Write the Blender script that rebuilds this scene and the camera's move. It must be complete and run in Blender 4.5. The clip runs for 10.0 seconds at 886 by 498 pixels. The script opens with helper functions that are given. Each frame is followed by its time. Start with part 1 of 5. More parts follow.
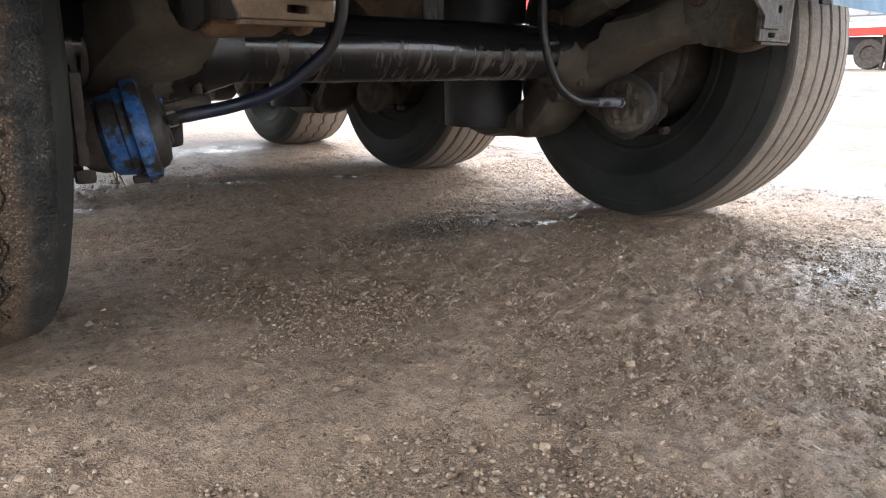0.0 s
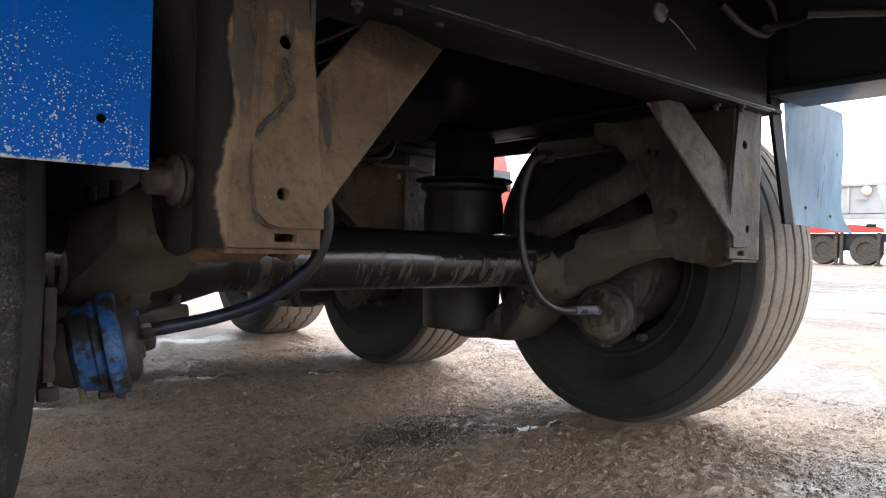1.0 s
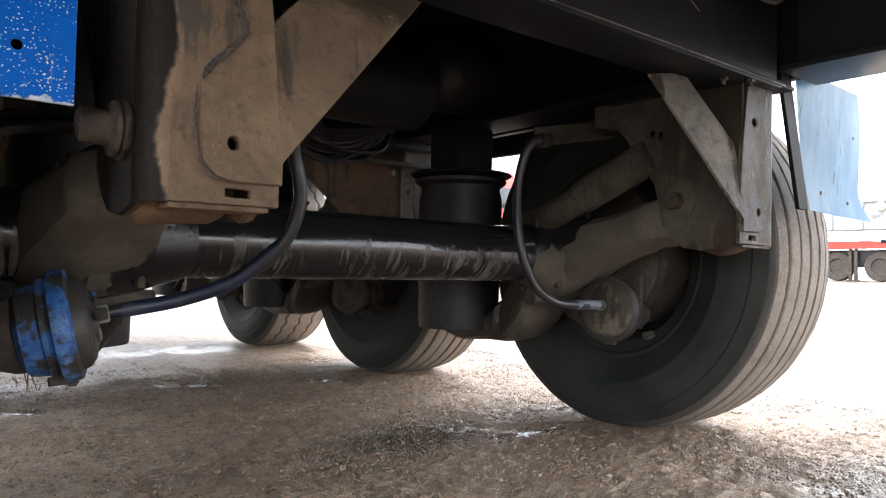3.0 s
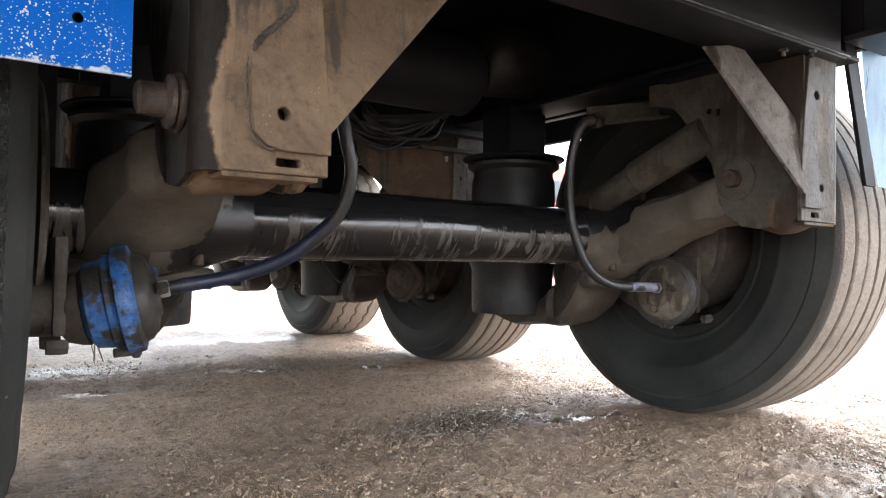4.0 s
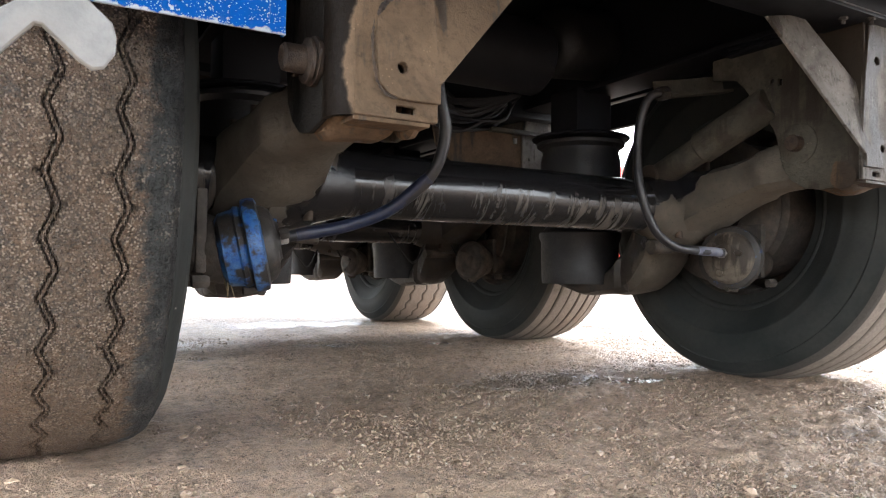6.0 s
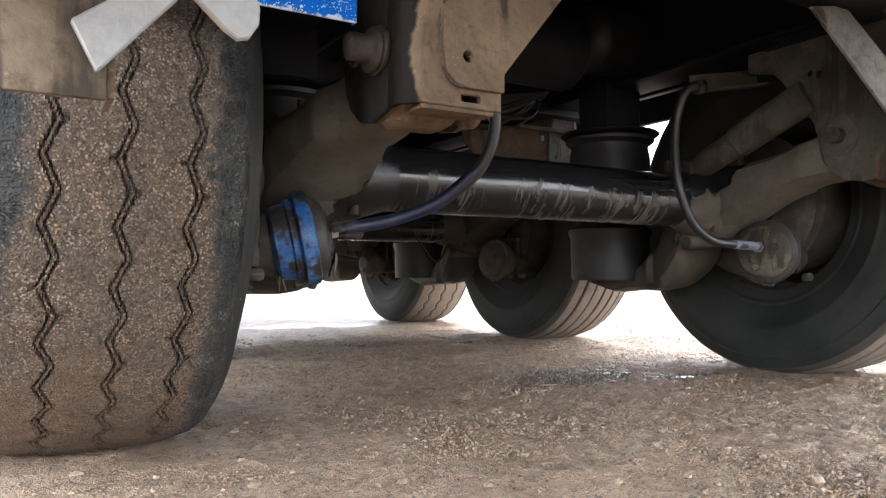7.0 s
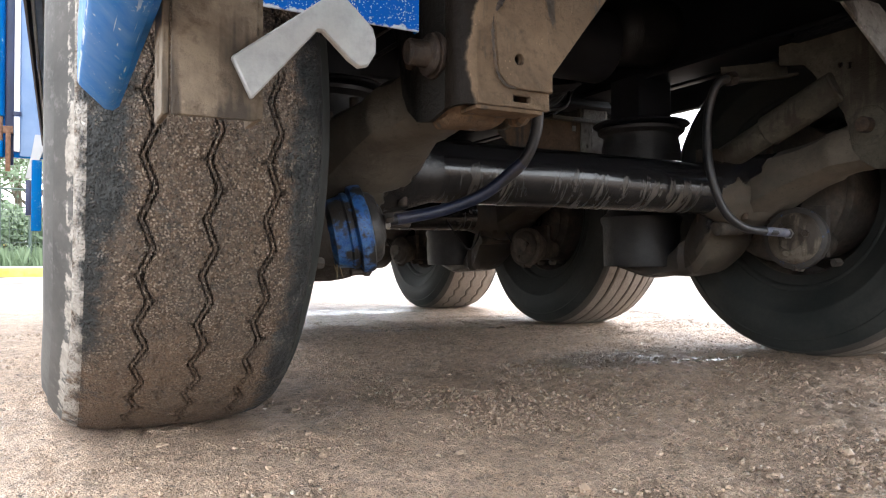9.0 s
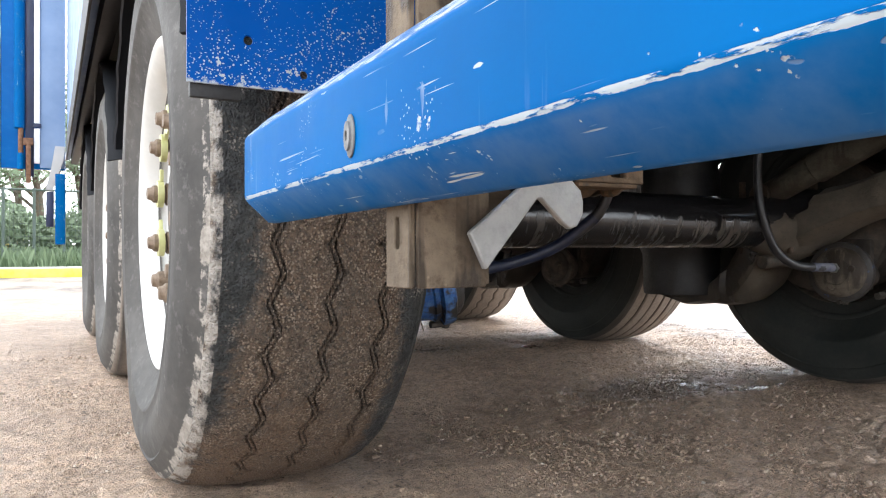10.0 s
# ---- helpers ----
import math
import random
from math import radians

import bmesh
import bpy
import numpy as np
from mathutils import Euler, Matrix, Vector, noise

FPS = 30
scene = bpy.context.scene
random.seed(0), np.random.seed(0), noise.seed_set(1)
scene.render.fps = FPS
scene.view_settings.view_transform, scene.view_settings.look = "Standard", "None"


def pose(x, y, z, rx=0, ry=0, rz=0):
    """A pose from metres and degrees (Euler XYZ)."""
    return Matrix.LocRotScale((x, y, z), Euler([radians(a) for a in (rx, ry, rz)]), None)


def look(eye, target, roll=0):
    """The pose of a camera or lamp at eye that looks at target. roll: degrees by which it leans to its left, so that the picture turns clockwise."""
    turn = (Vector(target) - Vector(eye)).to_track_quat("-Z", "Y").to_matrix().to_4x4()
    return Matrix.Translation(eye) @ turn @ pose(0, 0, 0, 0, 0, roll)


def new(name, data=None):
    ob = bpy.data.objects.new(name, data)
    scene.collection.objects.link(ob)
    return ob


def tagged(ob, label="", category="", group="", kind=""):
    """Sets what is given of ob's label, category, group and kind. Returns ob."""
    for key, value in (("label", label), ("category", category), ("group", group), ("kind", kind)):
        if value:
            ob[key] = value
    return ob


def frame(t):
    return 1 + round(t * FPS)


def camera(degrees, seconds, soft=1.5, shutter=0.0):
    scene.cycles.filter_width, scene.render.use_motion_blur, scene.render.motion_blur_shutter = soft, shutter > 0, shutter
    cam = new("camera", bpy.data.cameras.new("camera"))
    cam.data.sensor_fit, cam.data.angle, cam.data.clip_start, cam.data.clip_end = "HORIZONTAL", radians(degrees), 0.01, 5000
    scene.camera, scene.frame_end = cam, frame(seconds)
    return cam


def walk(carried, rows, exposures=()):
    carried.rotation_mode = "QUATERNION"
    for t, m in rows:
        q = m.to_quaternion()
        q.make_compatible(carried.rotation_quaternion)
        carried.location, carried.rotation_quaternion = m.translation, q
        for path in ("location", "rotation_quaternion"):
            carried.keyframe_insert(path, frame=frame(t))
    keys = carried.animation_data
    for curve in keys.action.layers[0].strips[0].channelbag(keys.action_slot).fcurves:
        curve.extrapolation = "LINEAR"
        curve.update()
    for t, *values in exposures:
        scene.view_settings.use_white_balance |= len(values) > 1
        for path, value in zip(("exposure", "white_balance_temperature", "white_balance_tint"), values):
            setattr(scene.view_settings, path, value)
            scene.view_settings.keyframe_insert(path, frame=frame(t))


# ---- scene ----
# ---------------------------------------------------------------- camera
cam = camera(63.0, 10.0, 1.15)
PATH = [
    (0, (-0.133, -0.119, 0.445), (1.056, 1.411, -0.051), 0.4),
    (0.5, (-0.14, -0.098, 0.487), (1.072, 1.423, 0.023), 1.0),
    (0.6, (-0.14, -0.093, 0.491), (1.086, 1.434, 0.089), 1.0),
    (0.7, (-0.137, -0.089, 0.491), (1.106, 1.446, 0.176), 1.1),
    (0.8, (-0.134, -0.082, 0.501), (1.129, 1.456, 0.298), 1.4),
    (0.9, (-0.131, -0.079, 0.502), (1.146, 1.459, 0.425), 1.5),
    (1, (-0.124, -0.085, 0.504), (1.153, 1.454, 0.506), 1.5),
    (1.5, (-0.096, -0.078, 0.491), (1.19, 1.453, 0.536), 1.7),
    (2, (-0.063, -0.04, 0.486), (1.239, 1.477, 0.542), 1.4),
    (2.5, (-0.048, -0.016, 0.448), (1.26, 1.495, 0.516), 1.5),
    (3, (-0.017, -0.032, 0.427), (1.236, 1.526, 0.487), 1.2),
    (3.2, (-0.023, -0.028, 0.417), (1.136, 1.601, 0.471), 1.0),
    (4.3, (-0.005, -0.063, 0.377), (1.097, 1.606, 0.417), 0.9),
    (4.5, (-0.007, -0.085, 0.362), (1.046, 1.615, 0.4), 1.0),
    (5, (0.0, -0.132, 0.322), (1.007, 1.595, 0.364), 0.9),
    (5.5, (-0.025, -0.153, 0.302), (0.964, 1.585, 0.347), 0.9),
    (5.7, (-0.077, -0.147, 0.293), (0.928, 1.582, 0.344), 0.8),
    (6.8, (-0.201, -0.092, 0.268), (0.787, 1.646, 0.34), 0.4),
    (7, (-0.217, -0.084, 0.261), (0.777, 1.65, 0.331), 0.3),
    (7.5, (-0.235, -0.07, 0.229), (0.747, 1.672, 0.288), 0.2),
    (8, (-0.206, -0.081, 0.213), (0.749, 1.676, 0.262), 0.1),
    (8.5, (-0.212, -0.115, 0.211), (0.73, 1.649, 0.254), -0.1),
    (9, (-0.304, -0.136, 0.262), (0.638, 1.628, 0.296), 0.0),
    (9.5, (-0.397, -0.133, 0.31), (0.549, 1.629, 0.334), -0.0),
    (10, (-0.471, -0.095, 0.386), (0.48, 1.665, 0.401), -0.2),
]
EXPOSURE = [(0, 1.84), (0.6, 1.78), (1.0, 1.64), (2.0, 1.97), (3.0, 2.24), (4.5, 2.86), (5.5, 2.72), (7.0, 2.56), (8.5, 2.34), (9.2, 2.16), (9.6, 2.02), (10, 1.82)]
walk(cam, [(t, look(eye, target, roll)) for t, eye, target, roll in PATH], EXPOSURE)

# ---------------------------------------------------------------- light: overcast sky, soft sun
world = bpy.data.worlds.new("overcast_sky")
scene.world = world
world.use_nodes = True
wn, wl = world.node_tree.nodes, world.node_tree.links
sky = wn.new("ShaderNodeTexSky")
sky.sky_type, sky.sun_disc = "NISHITA", False
sky.sun_elevation, sky.sun_rotation = radians(48), radians(70)
cloud = wn.new("ShaderNodeMix")
cloud.data_type = "RGBA"
cloud.inputs[0].default_value = 0.8
cloud.inputs[7].default_value = (12.2, 12.7, 13.5, 1)
wl.new(sky.outputs[0], cloud.inputs[6])
wl.new(cloud.outputs[2], wn["Background"].inputs[0])
wn["Background"].inputs[1].default_value = 0.12
sun_data = bpy.data.lights.new("sun", "SUN")
sun_data.energy, sun_data.angle, sun_data.color = 0.5, radians(30), (1.0, 0.97, 0.93)
sun = new("sun", sun_data)
sun.matrix_world = look((0, 0, 30), (-22, -9, 0))

# ---------------------------------------------------------------- materials
XC = 0.932  # the trailer's middle line


class Nodes:
    """A small wrapper to write node materials briefly."""

    def __init__(self, name, rough=0.6, metal=0.0, spec=0.5):
        self.mat = bpy.data.materials.new(name)
        self.mat.use_nodes = True
        self.t = self.mat.node_tree
        self.b = self.t.nodes["Principled BSDF"]
        self.b.inputs["Roughness"].default_value = rough
        self.b.inputs["Metallic"].default_value = metal
        self.b.inputs["Specular IOR Level"].default_value = spec
        self.co = self.t.nodes.new("ShaderNodeTexCoord").outputs["Object"]

    def put(self, sock, v):
        if isinstance(v, bpy.types.NodeSocket):
            self.t.links.new(v, sock)
        elif isinstance(v, tuple) and len(v) == 3 and sock.type == "RGBA":
            sock.default_value = (*v, 1)
        else:
            sock.default_value = v

    def noise(self, scale, detail=4.0, rough=0.6, co=None, dist=0.0):
        n = self.t.nodes.new("ShaderNodeTexNoise")
        self.put(n.inputs["Vector"], co or self.co)
        n.inputs["Scale"].default_value = scale
        n.inputs["Detail"].default_value = detail
        n.inputs["Roughness"].default_value = rough
        n.inputs["Distortion"].default_value = dist
        return n.outputs["Fac"]

    def cells(self, scale, co=None, feature="F1", what="Distance"):
        n = self.t.nodes.new("ShaderNodeTexVoronoi")
        n.feature = feature
        self.put(n.inputs["Vector"], co or self.co)
        n.inputs["Scale"].default_value = scale
        return n.outputs[what]

    def stretch(self, x, y, z):
        n = self.t.nodes.new("ShaderNodeMapping")
        self.put(n.inputs["Vector"], self.co)
        n.inputs["Scale"].default_value = (x, y, z)
        return n.outputs[0]

    def ramp(self, v, a, b, lo=0.0, hi=1.0):
        n = self.t.nodes.new("ShaderNodeMapRange")
        self.put(n.inputs[0], v)
        for i, k in zip((1, 2, 3, 4), (a, b, lo, hi)):
            self.put(n.inputs[i], k)
        return n.outputs[0]

    def math(self, op, a, b=0.0):
        n = self.t.nodes.new("ShaderNodeMath")
        n.operation = op
        self.put(n.inputs[0], a)
        self.put(n.inputs[1], b)
        return n.outputs[0]

    def mix(self, f, a, b):
        n = self.t.nodes.new("ShaderNodeMix")
        n.data_type = "RGBA"
        self.put(n.inputs[0], f)
        self.put(n.inputs[6], a)
        self.put(n.inputs[7], b)
        return n.outputs[2]

    def attr(self, name):
        n = self.t.nodes.new("ShaderNodeAttribute")
        n.attribute_name = name
        return n.outputs["Fac"]

    def split(self):
        n = self.t.nodes.new("ShaderNodeSeparateXYZ")
        self.put(n.inputs[0], self.co)
        return n.outputs

    def up(self):
        g = self.t.nodes.new("ShaderNodeNewGeometry")
        n = self.t.nodes.new("ShaderNodeSeparateXYZ")
        self.put(n.inputs[0], g.outputs["Normal"])
        return n.outputs[2]

    def colour(self, v):
        self.put(self.b.inputs["Base Color"], v)

    def gloss(self, v):
        self.put(self.b.inputs["Roughness"], v)

    def bump(self, h, dist=0.002, strength=1.0):
        n = self.t.nodes.new("ShaderNodeBump")
        n.inputs["Distance"].default_value = dist
        n.inputs["Strength"].default_value = strength
        self.put(n.inputs["Height"], h)
        self.put(self.b.inputs["Normal"], n.outputs[0])


def mat_ground():
    m = Nodes("wet_gravel", 0.8, 0.0, 0.35)
    big, mid, fine, grit = m.noise(0.9, 3), m.noise(7, 5), m.noise(60, 5), m.cells(150)
    base = m.mix(m.ramp(mid, 0.3, 0.7), (0.57, 0.405, 0.285), (0.70, 0.515, 0.375))
    base = m.mix(m.ramp(m.noise(2.6, 5, 0.65, None, 0.4), 0.42, 0.66, 0, 0.6), base, (0.40, 0.284, 0.20))
    base = m.mix(m.ramp(m.noise(30, 5, 0.75), 0.48, 0.66, 0, 0.75), base, (0.26, 0.186, 0.132))
    clod = m.math("MULTIPLY", m.ramp(m.noise(17, 6, 0.8, None, 0.6), 0.51, 0.60), m.ramp(m.noise(1.9, 4), 0.38, 0.6, 0.1, 0.65))
    base = m.mix(clod, base, m.mix(fine, (0.12, 0.08, 0.054), (0.26, 0.178, 0.122)))
    pits = m.math("MULTIPLY", m.ramp(m.noise(95, 5, 0.75), 0.53, 0.62), m.ramp(m.noise(9, 4), 0.38, 0.6, 0.25, 0.95))
    base = m.mix(pits, base, (0.065, 0.045, 0.032))
    base = m.mix(m.ramp(m.noise(230, 3, 0.7), 0.52, 0.68, 0, 0.5), base, (0.11, 0.078, 0.055))
    pale = m.math("MULTIPLY", m.ramp(grit, 0.10, 0.22, 1.0, 0.0), m.ramp(m.noise(17, 3), 0.48, 0.58))
    base = m.mix(m.math("MULTIPLY", pale, 0.7), base, (0.58, 0.47, 0.37))
    wet = m.math("ADD", m.attr("wet"), m.ramp(big, 0.45, 0.75, -0.1, 0.2))
    wet = m.ramp(m.math("ADD", wet, m.ramp(mid, 0.3, 0.7, -0.25, 0.25)), 0.25, 0.85)
    streak = m.ramp(m.noise(1.0, 5, 0.65, m.stretch(0.9, 0.35, 1)), 0.44, 0.62)
    # wet streaks, plus darkening that offsets the open yard's daylight
    damp_dim = m.math("MULTIPLY", m.attr("damp_dim"), m.ramp(m.math("ADD", streak, m.ramp(m.noise(3.5, 5, 0.7), 0.35, 0.65, -0.35, 0.35)), 0.0, 1.0, 0.45, 1.0))
    base = m.mix(damp_dim, base, m.mix(m.ramp(streak, 0.3, 1), (0.24, 0.20, 0.172), (0.10, 0.083, 0.07)))
    m.colour(m.mix(m.math("MULTIPLY", wet, 0.72), base, m.mix(fine, (0.055, 0.042, 0.03), (0.10, 0.078, 0.058))))
    m.gloss(m.ramp(m.math("ADD", wet, m.ramp(fine, 0.3, 0.7, -0.15, 0.15)), 0.1, 1.1, 0.48, 0.12))
    h = m.math("ADD", m.math("MULTIPLY", m.noise(46, 6, 0.75), 0.9), m.math("MULTIPLY", m.ramp(grit, 0, 0.4, 1, 0), 0.3))
    h = m.math("ADD", h, m.math("MULTIPLY", m.noise(130, 4, 0.75), 0.45))
    h = m.math("SUBTRACT", h, m.math("MULTIPLY", clod, 0.25))
    m.bump(h, 0.02, 1.0)
    film = m.t.nodes.new("ShaderNodeBump")
    film.inputs["Distance"].default_value = 0.006
    m.put(film.inputs["Strength"], m.ramp(m.attr("wet"), 0.75, 1.05, 1.0, 0.08))
    m.put(film.inputs["Height"], h)
    m.put(m.b.inputs["Coat Normal"], film.outputs[0])
    m.put(m.b.inputs["Coat Weight"], m.ramp(m.math("ADD", wet, m.ramp(m.noise(18, 5), 0.35, 0.65, -0.1, 0.3)), 0.3, 1.1, 0.0, 0.62))
    m.b.inputs["Coat Roughness"].default_value = 0.24
    return m.mat


def mat_stone():
    m = Nodes("pebble", 0.6)
    r = m.t.nodes.new("ShaderNodeNewGeometry").outputs["Random Per Island"]
    c = m.mix(m.ramp(r, 0, 0.9), (0.20, 0.142, 0.10), (0.44, 0.318, 0.224))
    c = m.mix(m.ramp(r, 0.98, 0.985), c, (0.52, 0.46, 0.38))
    c = m.mix(m.ramp(m.noise(90), 0.4, 0.7, 0, 0.5), c, (0.25, 0.19, 0.14))
    wet = m.ramp(m.attr("wet"), 0.2, 0.75)
    m.colour(m.mix(m.math("MULTIPLY", wet, 0.6), c, (0.05, 0.038, 0.028)))
    m.gloss(m.math("MULTIPLY", m.ramp(m.noise(8), 0.3, 0.7, 0.22, 0.5), m.ramp(wet, 0, 1, 1, 0.14)))
    return m.mat


def mat_tread():
    m = Nodes("dusty_tread_rubber", 0.85)
    n, f, g = m.noise(9, 4), m.noise(150, 4, 0.7), m.cells(250)
    grain = m.ramp(m.math("ADD", g, m.ramp(m.noise(260, 3, 0.6), 0.3, 0.7, -0.2, 0.2)), 0.26, 0.52, 1.0, 0.0)
    crust = m.math("MULTIPLY", grain, m.ramp(m.noise(38, 5, 0.7), 0.3, 0.5))
    dust_or_sheen = m.mix(m.ramp(f, 0.36, 0.62), (0.036, 0.025, 0.018), (0.172, 0.117, 0.078))
    dust_or_sheen = m.mix(m.math("MULTIPLY", crust, 0.85), dust_or_sheen, m.mix(m.noise(60), (0.30, 0.222, 0.158), (0.56, 0.455, 0.355)))
    dust_or_sheen = m.mix(m.ramp(m.noise(16, 4), 0.45, 0.68, 0, 0.5), dust_or_sheen, m.mix(f, (0.035, 0.03, 0.027), (0.15, 0.125, 0.10)))
    rub = m.mix(m.ramp(m.noise(30, 6, 0.75), 0.35, 0.7), (0.006, 0.008, 0.009), (0.05, 0.052, 0.05))
    rub = m.mix(m.math("MULTIPLY", grain, m.ramp(m.noise(22, 4), 0.52, 0.66)), rub, (0.26, 0.235, 0.20))
    low = m.ramp(m.math("ADD", m.split()[2], m.ramp(m.noise(7, 4), 0.3, 0.7, -0.12, 0.12)), -0.46, -0.30, 0.75, 0.0)
    dust_or_sheen = m.mix(m.math("MULTIPLY", low, m.ramp(f, 0.3, 0.6, 0.5, 1.0)), dust_or_sheen, m.mix(m.noise(24, 4), (0.13, 0.075, 0.043), (0.25, 0.165, 0.105)))
    k = m.ramp(m.math("ADD", m.attr("zone"), m.math("ADD", m.ramp(n, 0.2, 0.8, -0.6, 0.6), m.ramp(m.noise(45, 5, 0.75), 0.25, 0.75, -0.35, 0.35))), 0.3, 0.75)
    c = m.mix(k, rub, dust_or_sheen)
    scuff = m.ramp(m.math("ADD", m.attr("scuff"), m.ramp(m.noise(30, 5), 0.25, 0.75, -0.5, 0.5)), 0.45, 0.7)
    c = m.mix(scuff, c, (0.46, 0.42, 0.37))
    c = m.mix(m.math("MULTIPLY", m.attr("groove"), m.ramp(m.noise(70, 4), 0.35, 0.65, 0.55, 0.95)), c, (0.016, 0.013, 0.011))
    m.colour(c)
    m.gloss(m.ramp(m.math("MULTIPLY", k, m.ramp(f, 0.3, 0.6, 0.7, 1.0)), 0, 1, 0.42, 0.9))
    m.bump(m.math("ADD", f, m.math("MULTIPLY", grain, 1.2)), 0.010, 1.0)
    return m.mat


def mat_ribtread():
    m = Nodes("dusty_rib_tread", 0.85)
    n, f = m.noise(7, 5), m.noise(120, 5, 0.7)
    c = m.mix(m.ramp(f, 0.3, 0.7), (0.18, 0.15, 0.122), (0.30, 0.255, 0.212))
    c = m.mix(m.ramp(n, 0.5, 0.75, 0, 0.6), c, (0.07, 0.06, 0.05))
    c = m.mix(m.ramp(m.attr("zone"), 0.3, 0.9, 0.85, 0), c, (0.03, 0.028, 0.026))
    c = m.mix(m.math("MULTIPLY", m.attr("groove"), 0.9), c, (0.014, 0.012, 0.010))
    m.colour(c)
    m.bump(f, 0.003, 0.8)
    return m.mat


def mat_sidewall():
    m = Nodes("sidewall_rubber", 0.7, 0.0, 0.22)
    n, f = m.noise(6, 5), m.noise(80, 5)
    dust_or_sheen = m.mix(f, (0.027, 0.029, 0.027), (0.05, 0.050, 0.046))
    rub = m.mix(f, (0.013, 0.016, 0.0155), (0.022, 0.025, 0.0235))
    c = m.mix(m.ramp(n, 0.35, 0.7), rub, dust_or_sheen)
    scuff = m.math("ADD", m.attr("scuff"), m.ramp(m.noise(9, 6, 0.75, None, 0.5), 0.35, 0.65, -0.34, 0.1))
    scuff = m.ramp(m.math("ADD", scuff, m.ramp(m.noise(34, 5, 0.7), 0.25, 0.75, -0.36, 0.36)), 0.46, 0.58)
    pale = m.mix(m.ramp(m.noise(4, 6, 0.7), 0.3, 0.7), (0.042, 0.041, 0.039), (0.10, 0.094, 0.086))
    pale = m.mix(m.ramp(m.noise(45, 5, 0.7), 0.55, 0.75, 0, 0.6), pale, (0.17, 0.16, 0.15))
    c = m.mix(m.attr("zone"), c, pale)
    m.colour(m.mix(scuff, c, m.mix(m.ramp(m.noise(90, 5, 0.7), 0.35, 0.65), (0.20, 0.178, 0.152), (0.36, 0.33, 0.29))))
    m.gloss(m.ramp(n, 0.3, 0.7, 0.6, 0.85))
    m.bump(f, 0.0015, 0.5)
    return m.mat


def mat_mudsteel(name, mud=0.7, tint=(0.175, 0.128, 0.085), splash=None, flank=None):
    m = Nodes(name, 0.8, 0.0, 0.3)
    n, f, s = m.noise(6, 5), m.noise(70, 6, 0.7), m.noise(22, 5)
    c = m.mix(m.ramp(n, 0.35, 0.65), tint, tuple(k * 0.62 for k in tint))
    c = m.mix(m.ramp(m.noise(9, 6, 0.65, None, 0.6), 0.46, 0.62, 0, 0.7), c, tuple(k * 1.3 for k in tint))
    c = m.mix(m.ramp(s, 0.54, 0.68, 0, 0.45), c, tuple(k * 0.5 for k in tint))
    c = m.mix(m.ramp(f, 0.52, 0.72, 0, 0.75), c, tuple(min(0.4 * k, d) for k, d in zip(tint, (0.05, 0.034, 0.023))))
    spots = m.math("MULTIPLY", m.ramp(m.cells(120), 0.1, 0.18, 1, 0), m.ramp(m.noise(14), 0.52, 0.6))
    c = m.mix(spots, c, tuple(k * 1.7 for k in tint))
    damp_dim = m.ramp(m.math("ADD", m.noise(3.2, 6, 0.55), m.ramp(m.noise(1.0, 4, 0.6, m.stretch(28, 28, 2.2)), 0.35, 0.75, -0.08, 0.14)), 0.595 - 0.25 * (1 - mud), 0.635 - 0.22 * (1 - mud))
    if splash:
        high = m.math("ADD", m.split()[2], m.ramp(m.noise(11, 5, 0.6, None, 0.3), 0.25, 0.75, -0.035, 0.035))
        damp_dim = m.math("MAXIMUM", damp_dim, m.ramp(high, splash, splash + 0.012, 0, 0.85))
    # outer flank: wet mud and the shade on it, both in the colour
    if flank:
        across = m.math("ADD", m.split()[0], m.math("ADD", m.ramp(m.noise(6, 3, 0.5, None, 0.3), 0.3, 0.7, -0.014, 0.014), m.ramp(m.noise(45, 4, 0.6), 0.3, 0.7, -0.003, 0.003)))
        damp_dim = m.math("MAXIMUM", damp_dim, m.ramp(across, flank - 0.003, flank + 0.002, 1.0, 0))
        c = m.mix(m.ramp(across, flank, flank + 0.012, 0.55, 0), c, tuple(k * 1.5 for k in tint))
    c = m.mix(m.math("MULTIPLY", damp_dim, 0.85), c, tuple(min(0.4 * k, d) for k, d in zip(tint, (0.026, 0.018, 0.012))))
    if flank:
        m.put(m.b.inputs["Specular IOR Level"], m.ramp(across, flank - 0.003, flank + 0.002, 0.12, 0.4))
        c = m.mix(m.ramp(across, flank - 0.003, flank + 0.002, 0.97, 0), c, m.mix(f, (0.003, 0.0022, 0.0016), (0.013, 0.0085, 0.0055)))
    m.colour(c)
    m.gloss(m.ramp(damp_dim, 0, 1, 0.88, 0.5))
    m.bump(m.math("ADD", f, m.math("MULTIPLY", s, 0.9)), 0.004, 0.9)
    return m.mat


